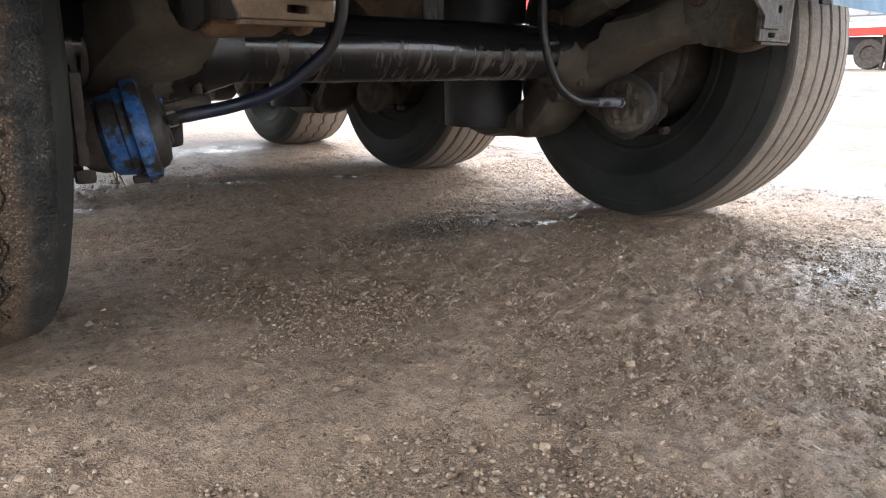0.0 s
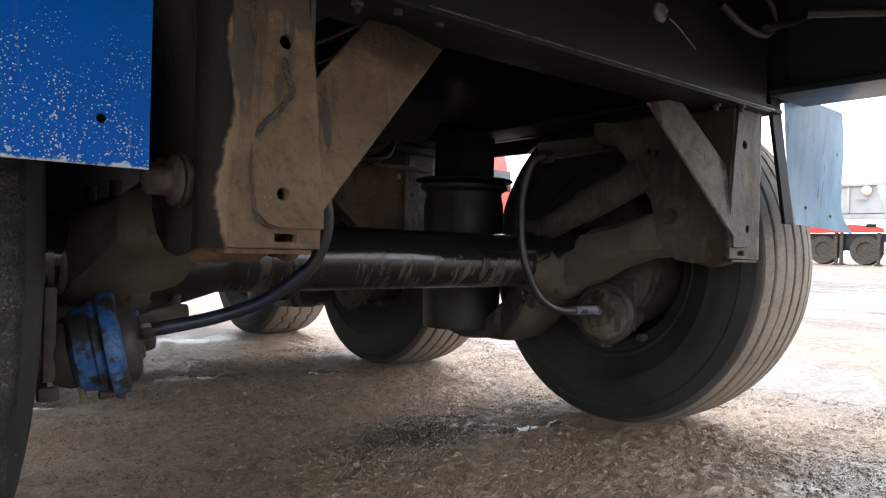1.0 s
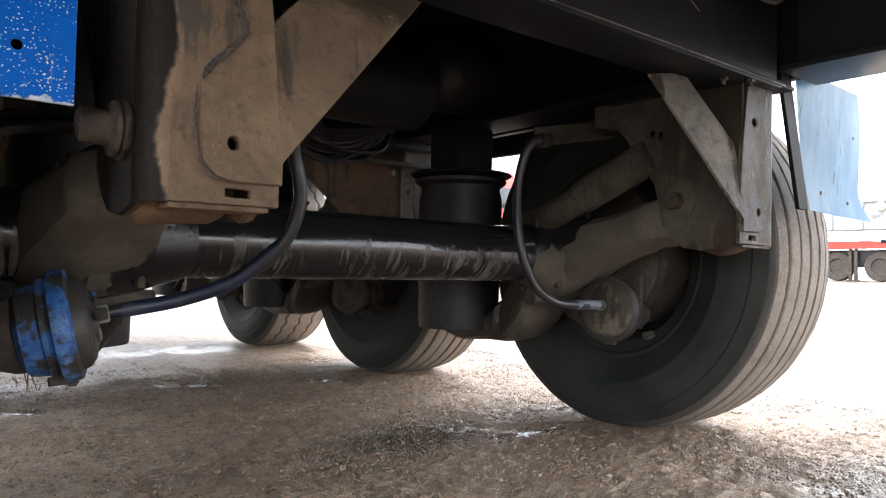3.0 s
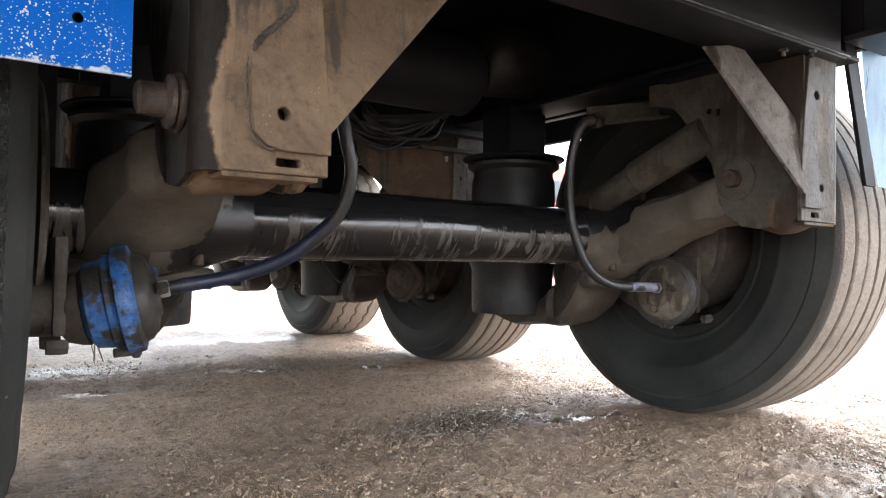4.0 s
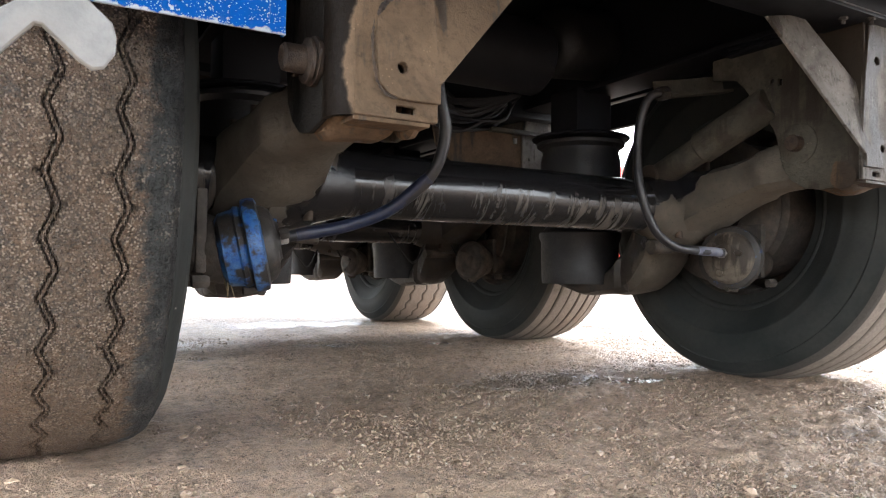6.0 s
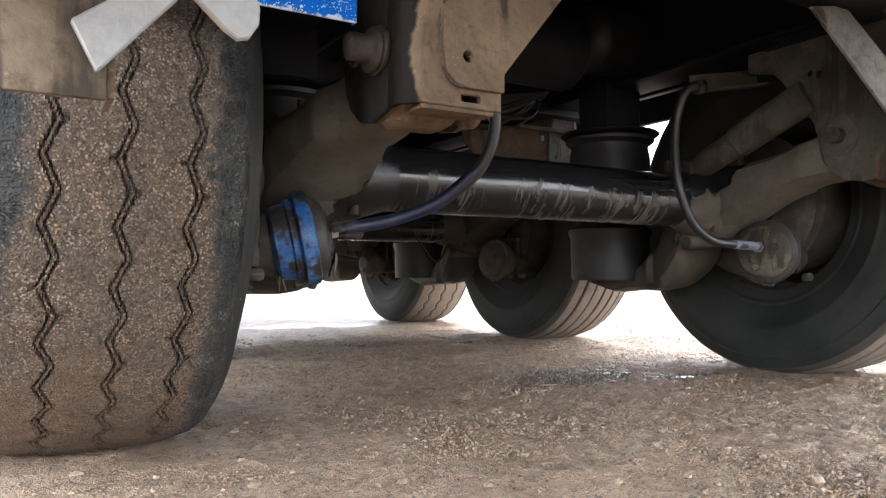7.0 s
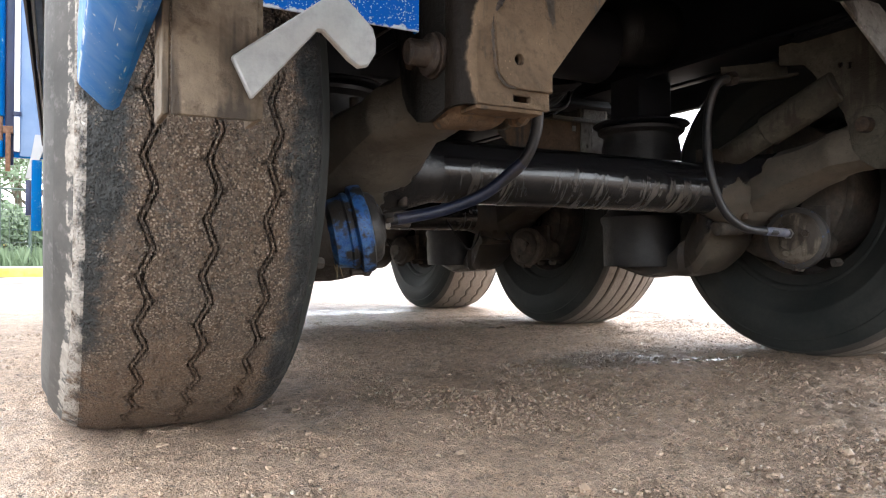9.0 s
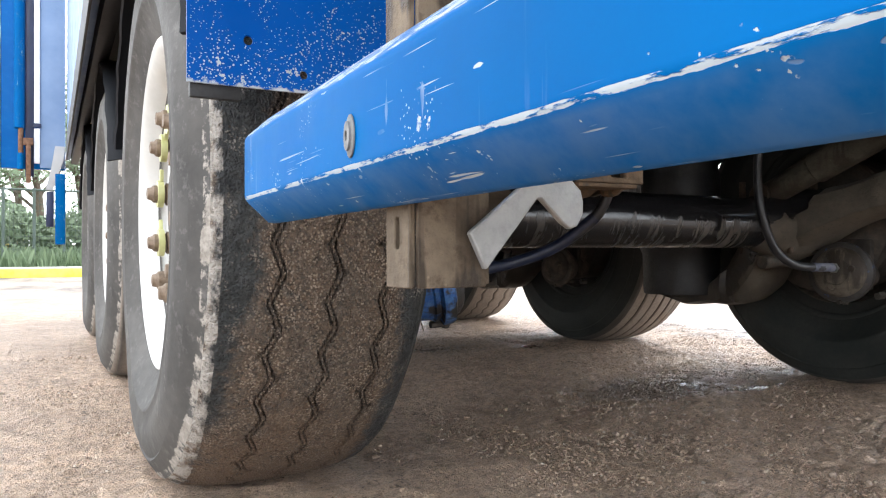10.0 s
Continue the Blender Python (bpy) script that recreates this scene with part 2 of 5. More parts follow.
def mat_arm():
    m = Nodes("muddy_arm_over_black_paint", 0.7)
    xyz = m.split()
    f, s = m.noise(70, 6, 0.7), m.noise(14, 5)
    right = m.ramp(xyz[0], XC - 0.01, XC + 0.01)
    away = m.math("ABSOLUTE", m.math("SUBTRACT", xyz[0], XC))
    wave = m.ramp(m.noise(11, 3.5, 0.55, None, 0.4), 0.25, 0.75, -0.05, 0.05)
    near = m.math("ADD", m.math("SUBTRACT", away, 0.522), m.math("MULTIPLY", m.math("SUBTRACT", xyz[2], 0.51), 0.67))
    far = m.math("SUBTRACT", 1.805, m.math("ADD", xyz[1], xyz[2]))
    edge = m.math("ADD", wave, m.math("ADD", m.math("MULTIPLY", near, m.math("SUBTRACT", 1.0, right)), m.math("MULTIPLY", far, right)))
    mud = m.ramp(edge, -0.004, 0.008)
    wet = m.ramp(edge, 0.01, 0.075, 1, 0)
    c = m.mix(m.ramp(s, 0.35, 0.65), (0.125, 0.104, 0.078), (0.085, 0.071, 0.054))
    c = m.mix(m.ramp(f, 0.55, 0.75, 0, 0.7), c, (0.04, 0.03, 0.022))
    c = m.mix(m.ramp(m.noise(5, 5), 0.52, 0.66, 0, 0.6), c, (0.05, 0.042, 0.033))
    specks = m.math("MULTIPLY", m.ramp(m.cells(75), 0.10, 0.17, 1, 0), m.ramp(m.noise(9), 0.52, 0.58))
    c = m.mix(m.math("MULTIPLY", specks, 0.8), c, (0.02, 0.016, 0.012))
    c = m.mix(m.math("MULTIPLY", wet, 0.45), c, (0.03, 0.024, 0.018))
    caked = m.math("MULTIPLY", m.ramp(xyz[1], 1.44, 1.48), m.ramp(m.noise(16, 5, 0.7), 0.38, 0.52, 0.35, 1.0))
    bare = m.mix(caked, (0.009, 0.009, 0.010), m.mix(s, (0.018, 0.014, 0.011), (0.062, 0.050, 0.038)))
    m.colour(m.mix(mud, bare, c))
    m.gloss(m.ramp(m.math("MAXIMUM", m.math("SUBTRACT", mud, m.math("MULTIPLY", wet, 0.3)), m.math("MULTIPLY", caked, 0.6)), 0, 1, 0.16, 0.85))
    m.bump(m.math("ADD", m.math("ADD", f, s), m.math("MULTIPLY", mud, 0.8)), 0.003, 0.7)
    return m.mat


def mat_axle():
    m = Nodes("wet_black_axle_paint", 0.25)
    xs = m.stretch(26, 3, 5)
    run = m.noise(1.0, 5, 0.7, xs, 1.1)
    patch = m.noise(3.2, 4)
    f = m.noise(70, 5)
    mud = m.math("MULTIPLY", m.ramp(run, 0.50, 0.60), m.ramp(patch, 0.42, 0.52))
    low = m.ramp(m.math("ADD", m.up(), m.ramp(m.noise(30, 3), 0.3, 0.7, -0.25, 0.25)), -0.45, 0.15, 1.0, 0.0)
    mud = m.math("MULTIPLY", mud, low)
    m.colour(m.mix(m.math("MULTIPLY", mud, 0.8), (0.012, 0.012, 0.013), m.mix(f, (0.085, 0.07, 0.056), (0.19, 0.165, 0.14))))
    m.gloss(m.ramp(m.math("ADD", mud, m.ramp(m.noise(14), 0.4, 0.7, 0, 0.25)), 0, 1, 0.12, 0.75))
    m.bump(m.math("ADD", m.noise(9, 3), m.math("MULTIPLY", m.math("ADD", f, mud), 0.12)), 0.005, 0.2)
    return m.mat


def mat_dark(name="black_chassis_paint", rough=0.55, c0=(0.009, 0.0096, 0.012), c1=(0.017, 0.018, 0.021), dust_or_sheen=0.1, spec=0.14):
    m = Nodes(name, rough, 0.0, spec)
    f, n = m.noise(40, 6, 0.7), m.noise(3, 4)
    c = m.mix(m.ramp(n, 0.35, 0.7), c0, c1)
    m.colour(m.mix(m.math("MULTIPLY", m.ramp(f, 0.58, 0.78, 0, dust_or_sheen), m.ramp(m.noise(5, 4), 0.4, 0.65)), c, (0.10, 0.078, 0.06)))
    m.gloss(m.ramp(f, 0.2, 0.8, rough - 0.04, rough + 0.06))
    m.bump(f, 0.0006, 0.35)
    return m.mat


def mat_blue(name="chipped_blue_paint", chips=0.75, rough=0.25, scratched=False, spec=0.25, low=None, sheen=0.0, tone=((0.0003, 0.076, 0.28), (0.0004, 0.106, 0.355))):
    m = Nodes(name, rough, 0.0, spec)
    n, f = m.noise(2.5, 4), m.noise(130, 3, 0.6)
    where = m.noise(13, 6, 0.75)
    if low:
        where = m.math("ADD", where, m.ramp(m.split()[2], low[0], low[1], 0.14, -0.05))
    dens = m.ramp(where, 0.66 - 0.3 * chips, 0.80 - 0.25 * chips)
    size = m.ramp(m.noise(24, 3), 0.35, 0.7, 0.08, 0.26)
    warp = m.ramp(m.noise(330, 3, 0.7), 0.3, 0.7, -0.22, 0.22)
    speck = m.ramp(m.math("SUBTRACT", m.math("ADD", m.cells(280), warp), m.math("MULTIPLY", dens, size)), 0.06, 0.13, 1, 0)
    big = m.ramp(m.math("ADD", m.cells(62), m.ramp(f, 0.3, 0.7, -0.3, 0.3)), 0.05, 0.1, 1, 0)
    chip = m.math("MULTIPLY", m.math("MAXIMUM", speck, m.math("MULTIPLY", big, m.ramp(where, 0.55, 0.62))), m.ramp(dens, 0.05, 0.3))
    if low:
        rim = m.ramp(m.math("ADD", m.split()[2], m.ramp(m.noise(45, 5, 0.7), 0.3, 0.7, -0.006, 0.006)), low[0] + 0.0015, low[0] + 0.004, 1, 0)
        chip = m.math("MAXIMUM", chip, rim)
    wear_glint = m.ramp(m.math("ADD", m.attr("wear_glint"), m.ramp(m.noise(1.0, 5, 0.7, m.stretch(150, 26, 150)), 0.25, 0.75, -0.25, 0.25)), 0.84, 0.9)
    chip = m.math("MAXIMUM", chip, wear_glint)
    if scratched:
        for a, lo in (((230, 14, 90), 0.70), ((120, 60, 18), 0.71), ((300, 5, 300), 0.70), ((110, 45, 110), 0.74)):
            cut = m.math("MULTIPLY", m.ramp(m.noise(1.0, 2, 0.5, m.stretch(*a)), lo, lo + 0.02), m.ramp(m.noise(7, 3), 0.4, 0.55))
            chip = m.math("MAXIMUM", chip, cut)
    run = m.noise(1.0, 5, 0.7, m.stretch(60, 60, 3))
    streak = m.math("MULTIPLY", m.ramp(run, 0.60, 0.68), m.ramp(m.noise(6, 3), 0.5, 0.62))
    c = m.mix(m.ramp(n, 0.3, 0.7), *tone)
    c = m.mix(m.math("MULTIPLY", streak, 0.35 * chips), c, (0.35, 0.42, 0.50))
    # pale tint paints reflected light onto the rail's chamfers
    c = m.mix(m.ramp(m.attr("dust_or_sheen"), 0, 1, 0, 0.42), c, m.mix(m.ramp(m.noise(30, 5), 0.35, 0.65), (0.03, 0.13, 0.36), (0.30, 0.36, 0.42)))
    # pale tint paints in the plate's reflected sheen; the drips are dirt
    if sheen:
        c = m.mix(m.ramp(m.noise(8, 5, 0.7, m.stretch(3, 3, 1)), 0.3, 0.7, sheen * 0.6, sheen), c, (0.34, 0.57, 0.74))
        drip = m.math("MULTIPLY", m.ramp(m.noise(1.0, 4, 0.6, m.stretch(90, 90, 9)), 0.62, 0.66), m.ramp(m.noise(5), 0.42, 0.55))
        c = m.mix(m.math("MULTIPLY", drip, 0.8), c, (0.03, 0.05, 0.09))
    m.colour(m.mix(m.math("MULTIPLY", chip, 0.78), c, m.mix(m.noise(40), (0.36, 0.40, 0.40), (0.55, 0.58, 0.55))))
    m.gloss(m.ramp(m.math("ADD", chip, m.ramp(m.noise(20), 0.4, 0.7, 0, 0.3)), 0, 1, rough, 0.7))
    m.bump(m.math("SUBTRACT", m.math("MULTIPLY", m.noise(5), 1.5), chip), 0.001, 0.5)
    return m.mat


def mat_brakeblue(name="worn_blue_brake_paint", bare=0.03):
    m = Nodes(name, 0.6)
    n, f = m.noise(14, 5), m.noise(70, 5)
    c = m.mix(m.ramp(f, 0.3, 0.7), (0.006, 0.075, 0.30), (0.05, 0.17, 0.40))
    c = m.mix(m.ramp(m.noise(30, 5, 0.7), 0.5, 0.7, 0, 0.6), c, (0.16, 0.25, 0.36))
    c = m.mix(m.ramp(m.math("ADD", n, m.ramp(m.noise(45, 4), 0.3, 0.7, -0.08, 0.08)), 0.45 - bare, 0.53 - bare), c, m.mix(f, (0.012, 0.012, 0.012), (0.045, 0.038, 0.031)))
    c = m.mix(m.math("MULTIPLY", m.ramp(m.noise(110, 4, 0.75), 0.5, 0.62), m.ramp(m.noise(20, 3), 0.4, 0.6, 0.15, 0.95)), c, (0.022, 0.018, 0.016))
    m.colour(m.mix(m.ramp(f, 0.60, 0.72), c, (0.05, 0.035, 0.025)))
    m.gloss(m.ramp(n, 0.3, 0.7, 0.3, 0.75))
    m.bump(m.math("ADD", f, n), 0.003, 0.6)
    return m.mat


def mat_plain(name, c0, c1, rough=0.6, metal=0.0, scale=20.0, bump=0.001, dirt=0.0):
    m = Nodes(name, rough, metal)
    n, f = m.noise(scale, 5), m.noise(scale * 6, 4)
    c = m.mix(m.ramp(n, 0.3, 0.7), c0, c1)
    if dirt:
        c = m.mix(m.ramp(m.noise(scale * 0.5, 6, 0.7), 0.5, 0.72, 0, dirt), c, (0.16, 0.12, 0.085))
    m.colour(c)
    m.gloss(m.ramp(f, 0.3, 0.7, max(rough - 0.1, 0.05), min(rough + 0.15, 1)))
    m.bump(m.math("ADD", n, f), bump, 0.5)
    return m.mat


def mat_leaf():
    m = Nodes("foliage", 0.6)
    r = m.t.nodes.new("ShaderNodeNewGeometry").outputs["Random Per Island"]
    m.colour(m.mix(r, (0.08, 0.12, 0.06), (0.12, 0.17, 0.09)))
    return m.mat


DIRTBLUE = mat_brakeblue("mud_covered_blue_paint", 0.14)
GROUND, PEBBLE, TREAD, SIDE, RIBTREAD = mat_ground(), mat_stone(), mat_tread(), mat_sidewall(), mat_ribtread()
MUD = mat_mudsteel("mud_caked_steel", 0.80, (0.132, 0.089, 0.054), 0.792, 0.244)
MUDGREY = mat_mudsteel("grey_mud_steel", 0.62, (0.076, 0.068, 0.052))
# wet mud darkened further by the shade of the outer side
SHADEMUD = mat_mudsteel("wet_mud_steel_with_shade", 0.4, (0.009, 0.007, 0.005))
CAPMUD = mat_mudsteel("pale_mud_on_brake", 0.7, (0.135, 0.115, 0.09))
RUSTMUD = mat_mudsteel("rusty_mud_steel", 0.5, (0.12, 0.077, 0.046))
ARM = mat_arm()
AXLE, BLACK, BLUE, BRAKE = mat_axle(), mat_dark(), mat_blue(), mat_brakeblue("worn_blue_brake_paint", 0.0)
RAILBLUE = mat_blue("scratched_blue_rail_paint", 0.36, 0.4, True, 0.02, None, 0.0, ((0.0003, 0.078, 0.25), (0.0004, 0.107, 0.315)))
PLATEBLUE = mat_blue("stone_chipped_blue_plate", 0.75, 0.3, False, 0.1, (0.588, 0.74), 0.0, ((0.0002, 0.058, 0.27), (0.0003, 0.082, 0.35)))
SHEENBLUE = mat_blue("weathered_blue_plate_painted_sheen", 0.3, 0.32, False, 0.5, None, 0.9)
BODYBLUE = mat_blue("glossy_blue_body_paint", 0.1, 0.2, False, 0.08)
GLOSSBLACK = mat_dark("glossy_black_rail_paint", 0.34, (0.022, 0.025, 0.031), (0.036, 0.040, 0.05), 0.05, 0.6)
CONNECT = mat_plain("dirty_white_plastic", (0.07, 0.07, 0.075), (0.22, 0.22, 0.23), 0.5, 0, 50, 0.002, 0.4)
NAVY = mat_plain("dark_blue_sleeve", (0.006, 0.011, 0.030), (0.013, 0.022, 0.052), 0.38, 0, 40, 0.0006, 0.2)
PALESLEEVE = mat_plain("worn_pale_sleeve", (0.09, 0.10, 0.16), (0.21, 0.22, 0.26), 0.6, 0, 45, 0.001, 0.4)
CABLE = mat_plain("black_cable_sheath", (0.008, 0.008, 0.008), (0.018, 0.016, 0.015), 0.5, 0, 40, 0.0006, 0.08)
WEBBLACK = mat_dark("matt_black_cross_member", 0.5, (0.007, 0.0079, 0.0098), (0.015, 0.0165, 0.020), 0.15, 0.16)
PALEMUD = mat_mudsteel("pale_dried_mud", 0.85, (0.185, 0.170, 0.152))
LITEDGE = mat_plain("painted_edge_highlight", (0.03, 0.03, 0.032), (0.30, 0.29, 0.28), 0.35, 0.5, 28, 0.0005)
OILBLACK = mat_plain("oily_black_steel", (0.012, 0.010, 0.009), (0.035, 0.028, 0.022), 0.35, 0, 60, 0.003)
RUBBER = mat_plain("black_rubber", (0.006, 0.006, 0.007), (0.013, 0.013, 0.0135), 0.5, 0, 30, 0.0015, 0.07)
HOSEMAT = mat_plain("hose_rubber", (0.010, 0.011, 0.014), (0.022, 0.022, 0.024), 0.38, 0, 25, 0.0005, 0.15)
DRUM = mat_plain("dirty_drum_iron", (0.03, 0.026, 0.022), (0.075, 0.062, 0.05), 0.75, 0, 18, 0.003, 0.5)
BOLTGREY = mat_plain("dull_grey_bolt", (0.10, 0.10, 0.10), (0.22, 0.22, 0.215), 0.6, 0.3, 60, 0.0005)
# blue body paint made pale to carry the sky it reflects
SKYSHEEN = mat_plain("blue_paint_with_painted_sky_sheen", (0.12, 0.20, 0.34), (0.19, 0.28, 0.43), 0.55, 0, 3, 0.0004)
PALETRIM = mat_plain("pale_grey_side_paint", (0.30, 0.31, 0.32), (0.44, 0.45, 0.45), 0.4, 0, 6, 0.0006, 0.2)
DEEPBLUE = mat_plain("dark_navy_door_paint", (0.004, 0.010, 0.04), (0.010, 0.02, 0.07), 0.4, 0, 6, 0.0005)
WHITESEAL = mat_plain("white_door_seal", (0.66, 0.68, 0.70), (0.78, 0.79, 0.80), 0.45, 0, 12, 0.0005)
CHROME = mat_plain("dull_zinc_fitting", (0.35, 0.34, 0.32), (0.55, 0.54, 0.52), 0.4, 0.8, 60, 0.0005)
GALV = mat_plain("galvanised_steel", (0.26, 0.265, 0.26), (0.40, 0.40, 0.39), 0.5, 0.4, 55, 0.0006, 0.25)
RUST = mat_plain("rusty_steel", (0.09, 0.042, 0.022), (0.22, 0.12, 0.07), 0.85, 0, 40, 0.002)
DARKRUST = mat_plain("oily_rust", (0.02, 0.014, 0.010), (0.07, 0.044, 0.027), 0.7, 0, 45, 0.003)
OILRUST = mat_plain("wet_dark_rust", (0.008, 0.005, 0.0035), (0.034, 0.02, 0.012), 0.6, 0, 55, 0.003, 0.25)
RIM = mat_plain("white_rim_paint", (0.46, 0.455, 0.43), (0.60, 0.595, 0.57), 0.4, 0, 9, 0.0006, 0.25)
NUT = mat_plain("brown_wheel_nut", (0.11, 0.075, 0.05), (0.24, 0.18, 0.13), 0.65, 0.3, 60, 0.001)
YELLOW = mat_plain("yellow_plastic", (0.42, 0.42, 0.17), (0.54, 0.54, 0.28), 0.45, 0, 60, 0.0004, 0.15)
POSTMUD = mat_mudsteel("muddy_post_steel", 0.85, (0.18, 0.14, 0.10))
RED = mat_plain("red_truck_paint", (0.50, 0.03, 0.02), (0.62, 0.05, 0.03), 0.4, 0, 3, 0.0005, 0.15)
GREYBODY = mat_plain("grey_alloy_body", (0.42, 0.43, 0.44), (0.58, 0.59, 0.60), 0.5, 0.2, 2, 0.001, 0.3)
LAMPCOVER = mat_plain("cream_plastic", (0.62, 0.55, 0.30), (0.72, 0.65, 0.42), 0.5)
TUBGREY = mat_plain("dull_grey_alloy", (0.27, 0.28, 0.29), (0.42, 0.425, 0.43), 0.55, 0.1, 2, 0.001, 0.3)
WHITECAB = mat_plain("white_cab_paint", (0.7, 0.7, 0.7), (0.8, 0.8, 0.8), 0.35, 0, 2, 0.0005, 0.15)
DARKGLASS = mat_plain("dark_window_glass", (0.02, 0.025, 0.03), (0.035, 0.04, 0.045), 0.08, 0, 2, 0.0001)
LEAF, BARK = mat_leaf(), mat_plain("bark", (0.06, 0.045, 0.03), (0.13, 0.10, 0.075), 0.9, 0, 12, 0.01)
FENCE = mat_plain("dark_green_fence_paint", (0.03, 0.05, 0.04), (0.05, 0.075, 0.06), 0.5, 0, 8, 0.0003)
KERB = mat_plain("yellow_painted_concrete", (0.55, 0.45, 0.05), (0.68, 0.58, 0.12), 0.8, 0, 6, 0.002, 0.3)
CONCRETE = mat_plain("pale_concrete", (0.38, 0.37, 0.35), (0.52, 0.51, 0.48), 0.85, 0, 5, 0.002, 0.2)
GRASS = mat_plain("grass", (0.07, 0.12, 0.03), (0.16, 0.2, 0.06), 0.8, 0, 4, 0.01)
HUT = mat_plain("ochre_hut_paint", (0.50, 0.40, 0.12), (0.60, 0.50, 0.2), 0.6, 0, 2, 0.001)
STRAW = mat_plain("dry_straw", (0.12, 0.09, 0.05), (0.25, 0.2, 0.12), 0.9)

# ---------------------------------------------------------------- building helpers
WORLD = {}


def thing(name, x, y, z, label, category, group="", kind=""):
    ob = new(name)
    ob.empty_display_size = 0.2
    ob.matrix_basis = Matrix.Translation((x, y, z))
    WORLD[ob.name] = ob.matrix_basis.copy()
    return tagged(ob, label, category, group, kind)


def part(name, bm, material, parent=None, label="", smooth=True, at=None):
    """One mesh object, built in world places, under its parent."""
    me = bpy.data.meshes.new(name)
    bm.normal_update()
    bm.to_mesh(me)
    bm.free()
    for m in material if isinstance(material, (list, tuple)) else [material]:
        me.materials.append(m)
    return place(name, me, parent, label, smooth, at)


def place(name, me, parent=None, label="", smooth=True, at=None):
    if smooth:
        for p in me.polygons:
            p.use_smooth = True
        me.set_sharp_from_angle(angle=radians(38))
    ob = new(name, me)
    m = at or Matrix.Identity(4)
    ob.matrix_basis = m
    if parent:
        ob.parent = parent
        ob.matrix_parent_inverse = WORLD[parent.name].inverted()
    WORLD[ob.name] = m.copy()
    if label:
        ob["label"] = label
    return ob


def bevelled(bm, geom_edges, w, seg=2):
    if w > 0:
        bmesh.ops.bevel(bm, geom=geom_edges, offset=w, segments=seg, affect="EDGES", profile=0.6)


def box(x0, x1, y0, y1, z0, z1, bev=0.004, bm=None):
    own = bmesh.new()
    bmesh.ops.create_cube(own, size=1)
    for v in own.verts:
        v.co = ((x0 + x1) / 2 + v.co.x * (x1 - x0), (y0 + y1) / 2 + v.co.y * (y1 - y0), (z0 + z1) / 2 + v.co.z * (z1 - z0))
    bevelled(own, own.edges[:], min(bev, 0.3 * min(abs(x1 - x0), abs(y1 - y0), abs(z1 - z0))))
    return joined(bm, own)


def joined(bm, own):
    if bm is None:
        return own
    me = bpy.data.meshes.new("tmp")
    own.to_mesh(me)
    own.free()
    bm.from_mesh(me)
    bpy.data.meshes.remove(me)
    return bm


def frame_to(p, d):
    """A matrix whose z axis points along d, at p."""
    return Matrix.Translation(p) @ Vector(d).to_track_quat("Z", "Y").to_matrix().to_4x4()


def lathe(profile, p, d, n=32, bm=None):
    """Revolves (radius, height) pairs round the axis d from p; the ends are closed."""
    own = bmesh.new()
    rings = []
    for r, h in profile:
        rings.append([own.verts.new((r * math.cos(a), r * math.sin(a), h)) for a in (2 * math.pi * i / n for i in range(n))])
    for a, b in zip(rings, rings[1:]):
        for i in range(n):
            own.faces.new((a[i], a[(i + 1) % n], b[(i + 1) % n], b[i]))
    if profile[0][0] > 1e-5:
        own.faces.new(rings[0][::-1])
    if profile[-1][0] > 1e-5:
        own.faces.new(rings[-1])
    bmesh.ops.remove_doubles(own, verts=own.verts[:], dist=1e-5)
    bmesh.ops.recalc_face_normals(own, faces=own.faces[:])
    own.transform(frame_to(p, d))
    return joined(bm, own)


def rod(p, q, r, n=16, bm=None, bev=0.1):
    p, q = Vector(p), Vector(q)
    h = (q - p).length
    e = min(r * bev, h * 0.3)
    return lathe([(r - e, 0), (r, e), (r, h - e), (r - e, h)], p, q - p, n, bm)


def hexnut(p, d, r, h, bm=None):
    return lathe([(r * 0.9, 0), (r, h * 0.15), (r, h * 0.8), (r * 0.8, h)], p, d, 6, bm)


def prism(outline, axis, a, b, bev=0.002, holes=(), bm=None):
    """A plate: the outline in the two other axes (in x, y, z order), from a to b along the axis. holes: circles or slots (u, v, ru, rv)."""
    own = bmesh.new()
    put = {"x": lambda u, v, w: (w, u, v), "y": lambda u, v, w: (u, w, v), "z": lambda u, v, w: (u, v, w)}[axis]
    verts = [own.verts.new(put(u, v, a)) for u, v in outline]
    edges = [own.edges.new((verts[i], verts[(i + 1) % len(verts)])) for i in range(len(verts))]
    for u0, v0, ru, rv in holes:
        ring = []
        for i in range(16):
            t = 2 * math.pi * i / 16
            c, s = math.cos(t), math.sin(t)
            k = 0.35 if abs(ru - rv) > 1e-4 else 1.0
            ring.append(own.verts.new(put(u0 + ru * math.copysign(abs(c) ** k, c), v0 + rv * math.copysign(abs(s) ** k, s), a)))
        edges += [own.edges.new((ring[i], ring[(i + 1) % 16])) for i in range(16)]
    bmesh.ops.triangle_fill(own, edges=edges, use_beauty=True, use_dissolve=False)
    faces = own.faces[:]
    made = bmesh.ops.extrude_face_region(own, geom=faces)["geom"]
    shift = Vector(put(0, 0, b - a))
    for v in made:
        if isinstance(v, bmesh.types.BMVert):
            v.co += shift
    bmesh.ops.recalc_face_normals(own, faces=own.faces[:])
    if bev > 0:
        sharp = [e for e in own.edges if len(e.link_faces) == 2 and e.calc_face_angle() > 1.0]
        bmesh.ops.bevel(own, geom=sharp, offset=bev, segments=1, affect="EDGES")
    return joined(bm, own)


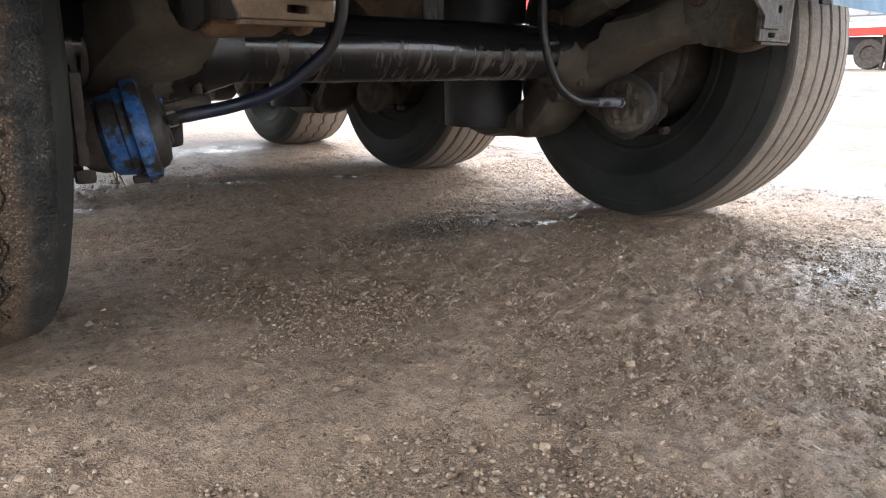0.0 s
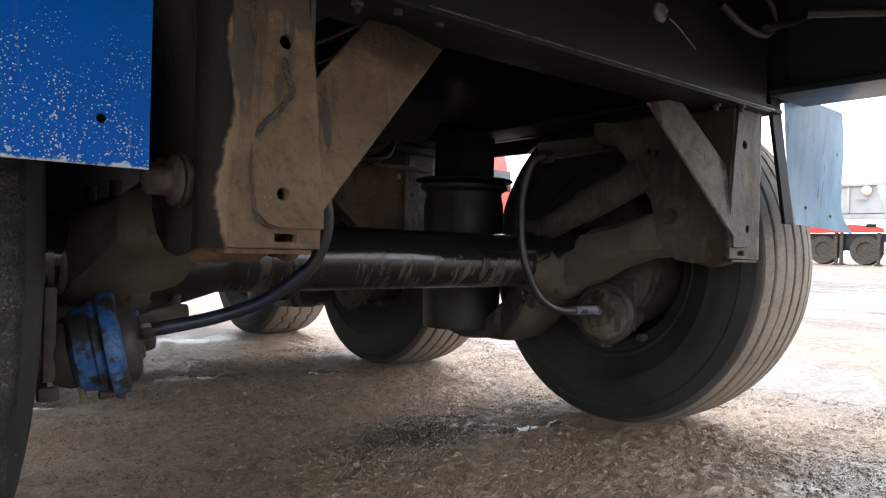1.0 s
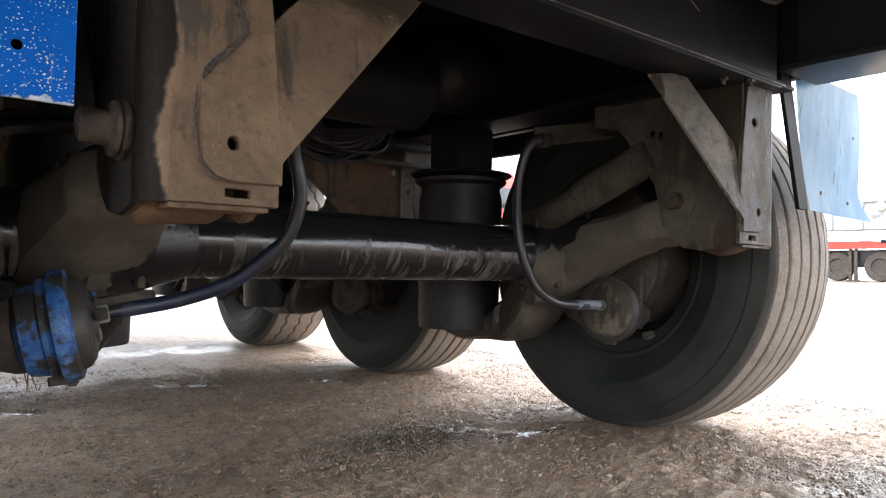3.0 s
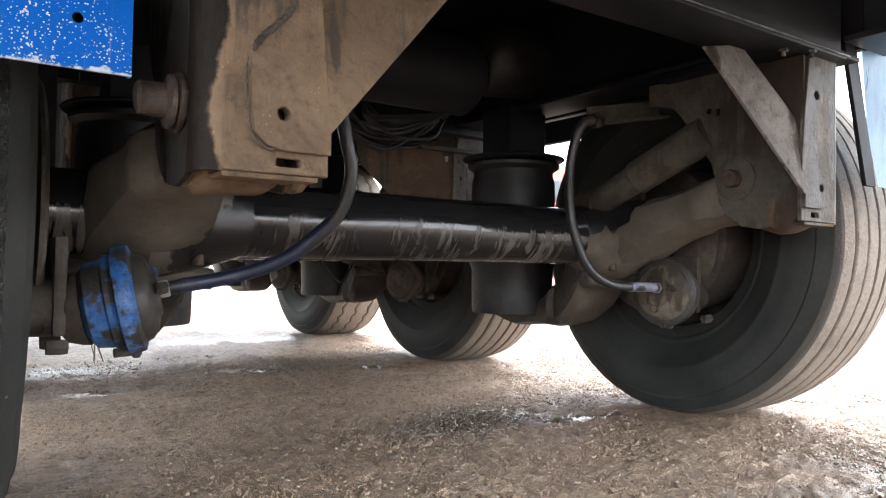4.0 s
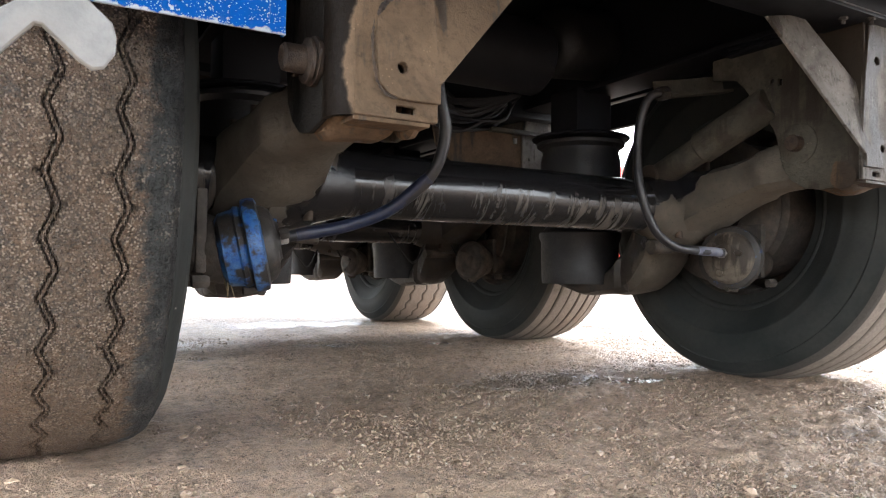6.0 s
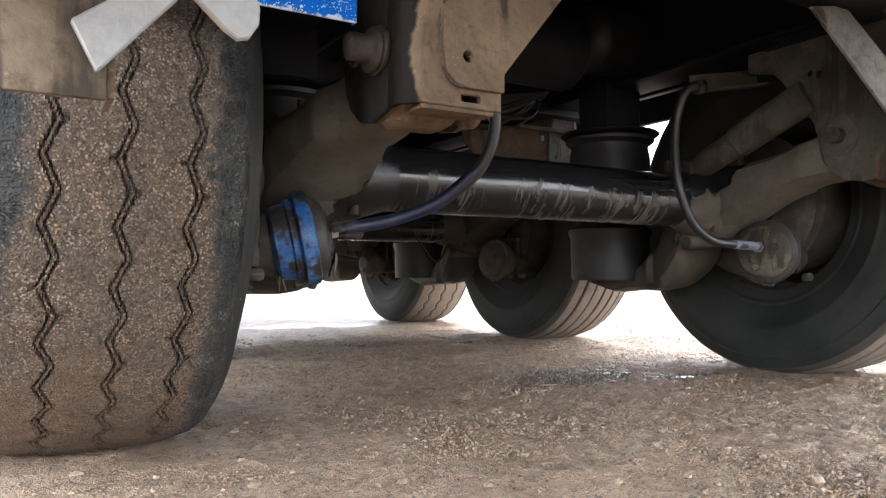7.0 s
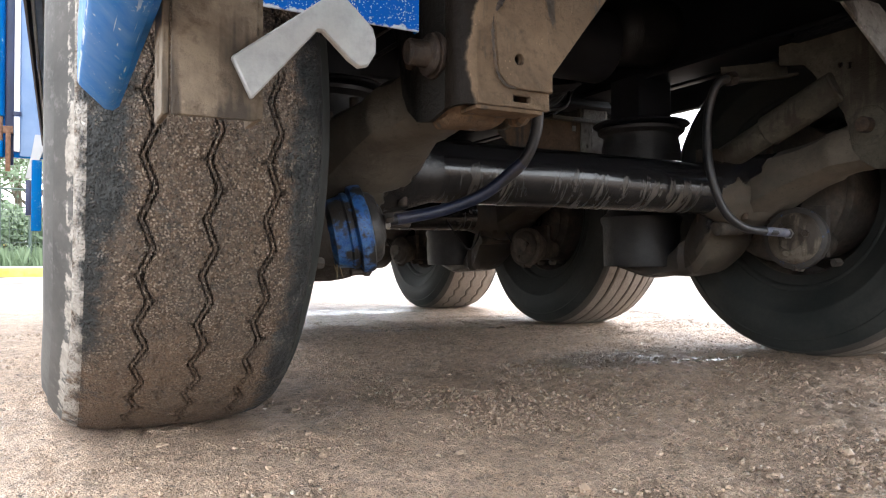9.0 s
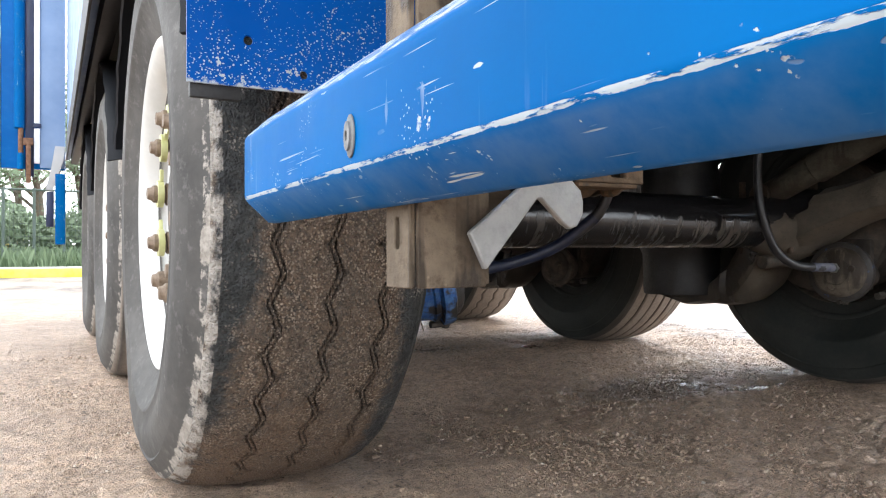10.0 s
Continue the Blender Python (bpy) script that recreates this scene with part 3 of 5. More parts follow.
def glide(points, steps=8):
    """A smooth curve through the points."""
    ps = [Vector(p) for p in points]
    ps = [2 * ps[0] - ps[1]] + ps + [2 * ps[-1] - ps[-2]]
    out = []
    for i in range(1, len(ps) - 2):
        for k in range(steps):
            t = k / steps
            a, b, c, d = ps[i - 1:i + 3]
            out.append(0.5 * ((2 * b) + (c - a) * t + (2 * a - 5 * b + 4 * c - d) * t * t + (3 * b - a - 3 * c + d) * t ** 3))
    return out + [ps[-2]]


def hose(points, r, n=12, steps=8, bm=None):
    own = bmesh.new()
    path = glide(points, steps)
    rings, up = [], Vector((0.13, 0.31, 0.94))
    for i, p in enumerate(path):
        d = (path[min(i + 1, len(path) - 1)] - path[max(i - 1, 0)]).normalized()
        u = d.cross(up).normalized()
        w = d.cross(u)
        rr = r(i / (len(path) - 1)) if callable(r) else r
        rings.append([own.verts.new(p + rr * (u * math.cos(a) + w * math.sin(a))) for a in (2 * math.pi * k / n for k in range(n))])
    for a, b in zip(rings, rings[1:]):
        for i in range(n):
            own.faces.new((a[i], a[(i + 1) % n], b[(i + 1) % n], b[i]))
    own.faces.new(rings[0][::-1]), own.faces.new(rings[-1])
    bmesh.ops.recalc_face_normals(own, faces=own.faces[:])
    return joined(bm, own)


def roughen(bm, amount, scale, cuts=0):
    """Uneven surface: mud and dents."""
    if cuts:
        bmesh.ops.subdivide_edges(bm, edges=bm.edges[:], cuts=cuts, use_grid_fill=True)
    bm.normal_update()
    for v in bm.verts:
        v.co += v.normal * amount * noise.noise(v.co * scale)
    return bm


# ---------------------------------------------------------------- ground
AXLES = (1.412, 2.790, 4.168)
HUB, RAD, TUBE = 0.485, 0.525, 0.478
YARD = -0.046  # level of the yard
GROW = 1.029  # tyre size against the profile below
XL, XR = -0.121, 1.984


def rise(x, y):
    """The yard is level under the trailer and climbs gently beyond."""
    return YARD + 0.019 * min(36.8, max(0.0, x - 3.2))


def spread(lo, hi, step, reach):
    mid = list(np.arange(lo, hi, step))
    out, s, a, b = [], step, lo, hi
    while a > -reach:
        s *= 1.22
        a -= s
        out.insert(0, a)
    s = step
    right = [hi]
    while b < reach:
        s *= 1.22
        b += s
        right.append(b)
    return out + mid + right


WET = [(1.01, 2.82, 0.27, 0.15, 0.85), (1.50, 2.65, 0.13, 0.07, 1.0), (1.50, 1.483, 0.16, 0.035, 1.3), (1.22, 1.61, 0.32, 0.16, 1.05), (0.39, 2.57, 0.12, 0.06, 0.85),
       (1.27, 4.05, 0.75, 0.25, 0.75), (1.78, 0.62, 0.45, 0.3, 0.9), (1.2, 0.15, 0.4, 0.25, 0.75), (3.2, 2.2, 0.7, 2.2, 0.9), (-0.62, 0.95, 0.22, 0.25, 0.8), (3.6, -0.6, 1.2, 1.2, 0.85), (0.35, 3.1, 0.5, 0.25, 0.5)]


def wetness(x, y):
    w = 0.0
    for cx, cy, rx, ry, k in WET:
        d = ((x - cx) / rx) ** 2 + ((y - cy) / ry) ** 2
        if d < 5:
            w = max(w, k * math.exp(-d * 0.9))
    return w


def yard_dimming(x, y):
    """The rain-wet open yard is darkened in colour to hold its daylight down."""
    return min(1.0, max(0.0, (x - 3.5) / 3.0, (y - 6.0) / 3.0))


def build_ground():
    xs, ys = spread(-0.8, 2.3, 0.0095, 600), spread(-0.05, 3.0, 0.0095, 600)
    verts, wet, damp_dim = [], [], []
    for y in ys:
        for x in xs:
            near = max(0.0, 1 - 0.12 * math.hypot(x - 0.8, y - 1.5))
            h = 0.012 * near * (noise.noise((x * 3.1, y * 3.1, 0)) + 0.6 * noise.noise((x * 9, y * 9, 3.3)))
            rough = 0.6 + min(0.55, max(0.0, x - 0.3))
            h += near * rough * (0.007 * noise.noise((x * 24, y * 28, 7)) + 0.009 * noise.noise((x * 46, y * 55, 1)) + 0.005 * max(0.0, noise.noise((x * 88, y * 88, 9))))
            h += near * 0.009 * noise.noise((x * 38, y * 2.2, 4)) * max(0.0, noise.noise((x * 1.3, y * 1.3, 8)) + 0.35)
            if near == 0:
                h = 0.02 * noise.noise((x * 0.2, y * 0.2, 0))
            w = wetness(x, y)
            for wx in (XL, XR):
                for wy in AXLES:
                    d = max(abs(x - wx) - 0.14, 0) + max(abs(y - wy) - 0.13, 0)
                    if d < 0.15:
                        h = h * (0.35 + 0.65 * d / 0.15) + (0.004 + 0.014 * (0.03 < d < 0.13) * abs(noise.noise((x * 24, y * 24, 2)))) * (1 - d / 0.15)
            h *= 1 - 0.85 * min(1.0, max(0.0, (w - 0.7) / 0.35))
            verts.append((x, y, h - 0.004 * min(w, 1) + rise(x, y)))
            wet.append(w)
            damp_dim.append(yard_dimming(x, y))
    n, k = len(xs), len(ys)
    faces = [(j * n + i, j * n + i + 1, j * n + n + i + 1, j * n + n + i) for j in range(k - 1) for i in range(n - 1)]
    me = bpy.data.meshes.new("ground")
    me.from_pydata(verts, [], faces)
    a = me.attributes.new("wet", "FLOAT", "POINT")
    a.data.foreach_set("value", wet)
    me.attributes.new("damp_dim", "FLOAT", "POINT").data.foreach_set("value", damp_dim)
    me.materials.append(GROUND)
    ob = place("ground", me)
    tagged(ob, "brown wet compacted gravel yard with shallow puddles", "ground", "", "structure")


ICO = bmesh.new()
bmesh.ops.create_icosphere(ICO, subdivisions=1, radius=1)
ICO_V = [v.co.copy() for v in ICO.verts]
ICO_F = [[v.index for v in f.verts] for f in ICO.faces]
ICO.free()


def build_pebbles():
    rnd = random.Random(4)
    verts, faces, wet = [], [], []

    def stone(x, y, s):
        base, lift = len(verts), rise(x, y)
        wet.extend([wetness(x, y)] * len(ICO_V))
        turn = Euler((rnd.uniform(0, 6), rnd.uniform(0, 6), rnd.uniform(0, 6))).to_matrix()
        fx, fy, fz = rnd.uniform(0.75, 1.2), rnd.uniform(0.75, 1.15), rnd.uniform(0.6, 0.95)
        for v in ICO_V:
            p = turn @ (v * rnd.uniform(0.8, 1.15))
            verts.append((x + p.x * s * fx, y + p.y * s * fy, lift + max(0.05 * s + p.z * s * fz, -0.01)))
        faces.extend([[base + i for i in f] for f in ICO_F])

    for _ in range(60000):
        x, y = rnd.uniform(-0.85, 2.9), rnd.uniform(-0.05, 3.4) ** 1.0
        if noise.noise((x * 2.2, y * 2.2, 5)) + 0.25 * min(x, 1.2) - 0.15 < rnd.uniform(-0.75, 0.55):
            continue
        stone(x, y, min(0.0018 * rnd.paretovariate(2.8), 0.005))
    for _ in range(3800):
        a, r = rnd.uniform(0, 6.28), rnd.random() ** 0.5
        stone(1.19 + 0.36 * r * math.cos(a), 1.60 + 0.22 * r * math.sin(a), min(0.0023 * rnd.paretovariate(2.8), 0.006))
    for _ in range(22000):
        stone(rnd.uniform(-0.1, 2.4), rnd.uniform(0.0, 1.45), min(0.0017 * rnd.paretovariate(2.7), 0.005))
    for _ in range(420):
        cx, cy = rnd.uniform(0.1, 2.3), rnd.uniform(0.1, 2.0)
        for _ in range(rnd.randint(2, 7)):
            stone(cx + rnd.gauss(0, 0.012), cy + rnd.gauss(0, 0.009), rnd.uniform(0.002, 0.0045))
    for _ in range(260):
        stone(rnd.uniform(-0.2, 2.2), rnd.uniform(0.0, 1.6), rnd.uniform(0.006, 0.011))
    me = bpy.data.meshes.new("gravel")
    me.from_pydata(verts, [], faces)
    me.attributes.new("wet", "FLOAT", "POINT").data.foreach_set("value", wet)
    me.materials.append(PEBBLE)
    tagged(place("gravel", me, smooth=False), "small loose brown and pale pebbles on the yard", "gravel", "", "stuff")


build_ground()
build_pebbles()

# ---------------------------------------------------------------- the semi-trailer
trailer = thing("semi_trailer", XC, AXLES[0], 0, "blue and black three-axle semi-trailer with muddy air suspension", "trailer")


def tyre_mesh(kind, fine, scuffed):
    """A wide single tyre round the x axis; +x is its outer side. Grooves are cut into the tread; the foot is flattened."""
    tread_w = 0.155
    nx = 300 if fine else 64
    prof = [(-0.131, 0.262), (-0.142, 0.292), (-0.157, 0.297), (-0.1615, 0.306), (-0.1595, 0.311), (-0.181, 0.345), (-0.194, 0.374), (-0.1985, 0.378), (-0.1985, 0.384), (-0.1965, 0.388), (-0.201, 0.412), (-0.198, 0.440), (-0.186, 0.463), (-0.188, 0.467), (-0.177, 0.484), (-0.172, 0.489), (-0.169, 0.494), (-0.165, 0.500)]
    np_ = len(prof)
    crown = [(-tread_w + 2 * tread_w * i / nx, 0) for i in range(nx + 1)]
    n = 600 if fine else (280 if kind == "zigzag" else 160)
    teeth = 40
    lines = []
    left = [(x, r, 0) for x, r in prof]
    mid = [(x, RAD - 0.014 * abs(x / tread_w) ** 3.0, 1) for x, _ in crown]
    right = [(-x, r, 2) for x, r in prof[::-1]]
    lines = left + mid + right
    verts, zone, scuff, groove = [], [], [], []
    for i in range(n):
        a = 2 * math.pi * i / n
        tri = abs(((i * teeth / n) % 1) * 2 - 1) * 2 - 1
        for x, r, z in lines:
            g = 0.0
            if z == 1:
                if kind == "zigzag":
                    for c in (-0.090, -0.007, 0.076):
                        d = abs(x - c - 0.0085 * tri)
                        w = 0.0050 if fine else 0.005
                        g = max(g, (1.0 if 0.0026 <= d < w else 0.0) if fine else (0.8 if d < w else 0.0))
                        tooth = int(i * teeth / n)
                        if fine and abs(tri) > 0.8 and (tooth + int(c * 100)) % 3 == 0 and w <= d < 0.012 and (x - c) * tri > 0:
                            g = 0.7
                else:
                    for c in (-0.099, -0.045, 0.012, 0.066, 0.112):
                        g = max(g, 1.0 if abs(x - c) < 0.0034 else 0.0)
            rr = r - 0.006 * g
            if z == 1:
                rr += 0.0014 * noise.noise((x * 40, math.cos(a) * 20, math.sin(a) * 20)) + (0.0016 * noise.noise((x * 130, math.cos(a) * 65, math.sin(a) * 65)) if fine else 0.0)
            p = Vector((x, rr * math.cos(a), rr * math.sin(a)))
            low = -(HUB - YARD) / GROW + 0.0015
            if p.z < low:
                p.z = low
                p.x *= 1.0
            squash = max(0.0, (-p.z - 0.3) / 0.19)
            if z != 1:
                p.x += math.copysign(0.010 * squash, x)
            verts.append(p)
            edge = abs(x) / tread_w
            bound = 0.60 + 0.36 * min(1.0, max(0.0, -math.sin(a) / 0.7))
            zone.append((max(0.1, min(1.0, 0.5 + 3.0 * min(bound - x / tread_w, x / tread_w + 0.82))) if scuffed else (1.0 if edge < 0.93 else 0.12)) if z == 1 else (1.0 if (z == 2 and scuffed) else 0.0))
            s = 0.0
            if scuffed and z == 2 and 0.45 < r < 0.503:
                s = 0.66 if r > 0.487 else 0.14
            if scuffed and z == 1 and x / tread_w > 0.97:
                s = 0.6
            if scuffed and z == 0 and 0.45 < r < 0.49:
                s = 0.22
            if z == 1 and edge > 0.96 or z == 0 and r > 0.47:
                s = max(s, 0.12)
            scuff.append(s)
            groove.append(g)
    k = len(lines)
    faces, mats = [], []
    for i in range(n):
        j = (i + 1) % n
        for c in range(k - 1):
            faces.append((i * k + c, j * k + c, j * k + c + 1, i * k + c + 1))
            mats.append(0 if np_ - 1 <= c <= np_ + nx else 1)
    me = bpy.data.meshes.new("tyre")
    me.from_pydata([tuple(v) for v in verts], [], faces)
    for name, data in (("zone", zone), ("scuff", scuff), ("groove", groove)):
        me.attributes.new(name, "FLOAT", "POINT").data.foreach_set("value", data)
    me.materials.append(TREAD if fine else RIBTREAD)
    me.materials.append(SIDE)
    me.polygons.foreach_set("material_index", mats)
    for p in me.polygons:
        p.use_smooth = True
    me.set_sharp_from_angle(angle=radians(50))
    return me


def rim_bm():
    """A steel disc rim; +x is outward."""
    prof = [(0.300, -0.13), (0.292, -0.135), (0.282, -0.125), (0.268, -0.10), (0.258, -0.02), (0.258, 0.08), (0.272, 0.140), (0.290, 0.165), (0.308, 0.173), (0.312, 0.169),
            (0.308, 0.163), (0.290, 0.153), (0.279, 0.131), (0.268, 0.118), (0.25, 0.113), (0.225, 0.116), (0.195, 0.126), (0.138, 0.127), (0.138, 0.116), (0.19, 0.114), (0.22, 0.104), (0.248, 0.084), (0.250, -0.10), (0.262, -0.12), (0.286, -0.128), (0.300, -0.13)]
    bm = bmesh.new()
    n = 64
    rings = [[bm.verts.new((h, r * math.cos(2 * math.pi * i / n), r * math.sin(2 * math.pi * i / n))) for i in range(n)] for r, h in prof]
    for a, b in zip(rings, rings[1:]):
        for i in range(n):
            bm.faces.new((a[i], a[(i + 1) % n], b[(i + 1) % n], b[i]))
    bmesh.ops.remove_doubles(bm, verts=bm.verts[:], dist=1e-5)
    bmesh.ops.recalc_face_normals(bm, faces=bm.faces[:])
    return bm


def mesh_of(name, bm, *mats):
    me = bpy.data.meshes.new(name)
    bm.to_mesh(me)
    bm.free()
    for m in mats:
        me.materials.append(m)
    for p in me.polygons:
        p.use_smooth = True
    me.set_sharp_from_angle(angle=radians(38))
    return me


TYRES = {("zigzag", True, True): tyre_mesh("zigzag", True, True), ("zigzag", False, False): tyre_mesh("zigzag", False, False),
         ("rib", False, False): tyre_mesh("rib", False, False), ("rib", False, True): tyre_mesh("rib", False, True)}
RIM_MESH = mesh_of("rim", rim_bm(), RIM)
DARKRIM_MESH = mesh_of("rim", rim_bm(), DRUM)
DRUM_MESH = mesh_of("wheel", lathe([(0.05, -0.19), (0.19, -0.185), (0.208, -0.17), (0.212, -0.03), (0.20, -0.024), (0.14, -0.02), (0.136, 0.115), (0.12, 0.128), (0.09, 0.134), (0.08, 0.14), (0.0, 0.142)], (0, 0, 0), (1, 0, 0), 48), DRUM)
NUT_MESH = mesh_of("wheel_nut", lathe([(0.024, 0), (0.024, 0.006), (0.019, 0.008), (0.0185, 0.032), (0.014, 0.036), (0.012, 0.044), (0.0, 0.046)], (0, 0, 0), (1, 0, 0), 10), NUT)
TAG_MESH = mesh_of("nut_indicator", joined(lathe([(0.0195, 0.012), (0.0285, 0.012), (0.0285, 0.024), (0.0195, 0.024)], (0, 0, 0), (1, 0, 0), 16), box(0.012, 0.02, -0.007, 0.007, 0.02, 0.052, 0.002)), YELLOW)


def wheel(x, y, outward, kind, fine=False, scuffed=False, turn=0.0, z=HUB, grow=GROW):
    at = Matrix.Translation((x, y, z)) @ Matrix.Diagonal((outward, grow, grow, 1))
    hub = place("wheel", DRUM_MESH, trailer, "muddy brake drum and hub in the wheel", False, at)
    place("tyre", TYRES[(kind, fine, scuffed)], hub, "worn tyre with dusty zigzag tread" if kind == "zigzag" else "worn tyre with straight-grooved dusty tread", False, at)
    place("rim", RIM_MESH if outward < 0 else DARKRIM_MESH, hub, "white-painted steel rim" if outward < 0 else "dirt-blackened steel rim", False, at)
    for i in range(10):
        a = turn + 2 * math.pi * i / 10
        spot = Matrix.Translation((0.126, 0.168 * math.cos(a), 0.168 * math.sin(a))) @ Matrix.Rotation(a, 4, "X")
        place("wheel_nut", NUT_MESH, hub, "", False, at @ spot)
        if outward < 0 and i % 5 != 3:
            place("nut_indicator", TAG_MESH, hub, "yellow plastic nut indicator", False, at @ spot)


wheel(XL, AXLES[0], -1, "zigzag", True, True, 0.2)
wheel(XL, AXLES[1], -1, "rib", False, True, 0.5)
wheel(XL, AXLES[2], -1, "rib", False, True, 0.0)
wheel(XR, AXLES[0], 1, "rib", False, False, 0.1)
wheel(XR, AXLES[1], 1, "rib", False, False, 0.4)
wheel(XR, AXLES[2], 1, "zigzag", False, False, 0.3)


def side(x, s):
    """Mirrors x to the other side of the trailer for s = 1; the numbers below are those of the -x side."""
    return x if s < 0 else 2 * XC - x


def hanger(y0, s, gusset):
    """The bracket that carries the trailing arm: a front plate and two side plates."""
    dy = y0 - AXLES[0]
    f = 0.793 + dy * 0.94

    def X(v):
        return side(v, s)

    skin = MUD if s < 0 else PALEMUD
    out = [(X(u), v) for u, v in ((0.250, 0.50), (0.384, 0.50), (0.384, 0.60), (0.372, 0.735), (0.355, 0.86), (0.250, 0.86))]
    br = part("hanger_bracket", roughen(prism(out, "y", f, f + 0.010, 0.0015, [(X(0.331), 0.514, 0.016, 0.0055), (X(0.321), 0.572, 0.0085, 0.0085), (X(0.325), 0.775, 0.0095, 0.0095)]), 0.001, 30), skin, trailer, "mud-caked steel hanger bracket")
    # rounded fold from the front face to the outer side
    fold = [(0.250, f), (0.239, f + 0.003), (0.230, f + 0.010), (0.224, f + 0.021), (0.222, f + 0.036), (0.222, f + 0.05), (0.231, f + 0.05), (0.231, f + 0.036), (0.233, f + 0.024), (0.238, f + 0.016), (0.244, f + 0.0115), (0.250, f + 0.010)]
    part("folded_corner", roughen(prism([(X(u), v) for u, v in fold], "z", 0.498, 0.86, 0), 0.0008, 25), skin, br, "wet rust-dark folded corner, shade painted on at the left")
    prof = [(f + 0.005, 0.507), (f + 0.055, 0.493), (f + 0.105, 0.486), (f + 0.15, 0.493), (f + 0.185, 0.517), (f + 0.208, 0.55), (f + 0.218, 0.60), (f + 0.23, 0.645), (f + 0.262, 0.695), (f + 0.292, 0.735), (f + 0.318, 0.772), (f + 0.345, 0.80), (f + 0.42, 0.815), (f + 0.42, 0.87), (f + 0.005, 0.87)]
    flank = [(f + 0.051, 0.498)] + prof[2:-1] + [(f + 0.051, 0.87)]
    for u in (0.222, 0.362):
        a, b = X(u), X(u + 0.009)
        inner = u > 0.3
        part("side_plate", prism(prof if inner else flank, "x", min(a, b), max(a, b), 0.0015, [(f + 0.238, 0.775, 0.007, 0.007), (f + 0.214, 0.768, 0.006, 0.009)] if inner else []), MUDGREY if inner else SHADEMUD, br, "grey-brown dusty side plate" if inner else "wet side plate with shade painted in")
    bm = rod((X(0.215), f + 0.165, 0.604), (X(0.40), f + 0.165, 0.604), 0.02, 14)
    part("pivot_bolt", bm, DARKRUST, br, "rusty pivot bolt")
    bm = lathe([(0.05, 0), (0.05, 0.003), (0.046, 0.005), (0.02, 0.005), (0.018, 0.009), (0.0, 0.010)], (X(0.371), f + 0.165, 0.604), (-s, 0, 0), 28)
    part("washer", bm, MUDGREY, br, "muddy pivot washer")
    bm = lathe([(0.034, 0), (0.036, 0.003), (0.036, 0.008), (0.029, 0.010), (0.034, 0.013), (0.033, 0.018), (0.021, 0.021), (0.020, 0.050), (0.016, 0.053), (0.0, 0.054)], (X(0.222), f + 0.075, 0.585), (s, 0, 0), 24)
    part("shock_bolt", roughen(bm, 0.003, 45), OILRUST, br, "rusty muddy bolt head")
    # the arm's eye and bush hang out below the bracket
    bm = lathe([(0.040, 0), (0.064, 0.004), (0.073, 0.014), (0.074, 0.05), (0.072, 0.095), (0.064, 0.108), (0.045, 0.112)], (X(0.233), f + 0.098, 0.552), (-s, 0, 0), 36)
    part("arm_eye", roughen(bm, 0.005, 22), RUSTMUD, br, "rust-brown rounded eye of the trailing arm")
    bm = lathe([(0.02, 0), (0.036, 0.003), (0.040, 0.010), (0.036, 0.022), (0.02, 0.025)], (X(0.348), f + 0.055, 0.520), (-s, 0, 0), 24)
    part("bush", roughen(bm, 0.003, 35), RUSTMUD, br, "rusty bush in the eye")
    part("bottom_lip", roughen(box(min(X(0.250), X(0.371)), max(X(0.250), X(0.371)), f + 0.001, f + 0.05, 0.4925, 0.4985, 0.001), 0.0015, 40), RUSTMUD, br, "bent lower lip of the bracket")
    if gusset:
        low = [(0.284, 0.548), (0.300, 0.532), (0.320, 0.527), (0.384, 0.527), (0.384, 0.555), (0.640, 0.838), (0.505, 0.868), (0.373, 0.728), (0.335, 0.700), (0.307, 0.672), (0.283, 0.645), (0.279, 0.60)]
        bm = prism([(X(u), v) for u, v in low], "y", f - 0.009, f - 0.001, 0.0012, [(X(0.321), 0.572, 0.0085, 0.0085)])
        for v in bm.verts:
            v.co.y += max(0.0, v.co.z - 0.62) * 0.30
        part("gusset", bm, skin, br, "diagonal mud-covered gusset plate")

        def seam(run, r, n):
            return hose([(X(u) + 0.002 * noise.noise((v * 90, 0, n)), min(f - 0.0095 + max(0, v - 0.62) * 0.3 * (u > 0.27), f - 0.0012), v) for u, v in run], lambda k: max(0.0008, (r + 0.6 * r * noise.noise((k * 26, n, 4))) * min(1.0, 8 * (1 - k) + 0.2, 8 * k + 0.2)), 8, 18)

        if s < 0:
            part("weld_seam", roughen(seam([(0.277, 0.636), (0.273, 0.604), (0.276, 0.565), (0.283, 0.543), (0.296, 0.530), (0.316, 0.526)], 0.002, 1), 0.0014, 190), DARKRUST, br, "uneven wet weld seam")
            part("dirt_seam", roughen(seam([(0.321, 0.757), (0.324, 0.742), (0.328, 0.730), (0.334, 0.712), (0.326, 0.696), (0.313, 0.682), (0.300, 0.668), (0.289, 0.654), (0.284, 0.642)], 0.0042, 2), 0.0024, 150), OILRUST, br, "dark ragged oily dirt line")
            part("dirt_seam", roughen(seam([(0.276, 0.86), (0.277, 0.82), (0.277, 0.79), (0.280, 0.76)], 0.0024, 3), 0.0014, 150), OILRUST, br, "thin dark crack in the mud")
    # plates on top of the bracket, under the rail
    bm = box(min(X(0.20), X(0.40)), max(X(0.20), X(0.40)), f - 0.03, f + 0.36, 0.862, 0.872, 0.002)
    box(min(X(0.22), X(0.40)), max(X(0.22), X(0.40)), f - 0.015, f + 0.35, 0.874, 0.884, 0.002, bm)
    part("top_plate", bm, BLACK, br, "black flange plates over the bracket")
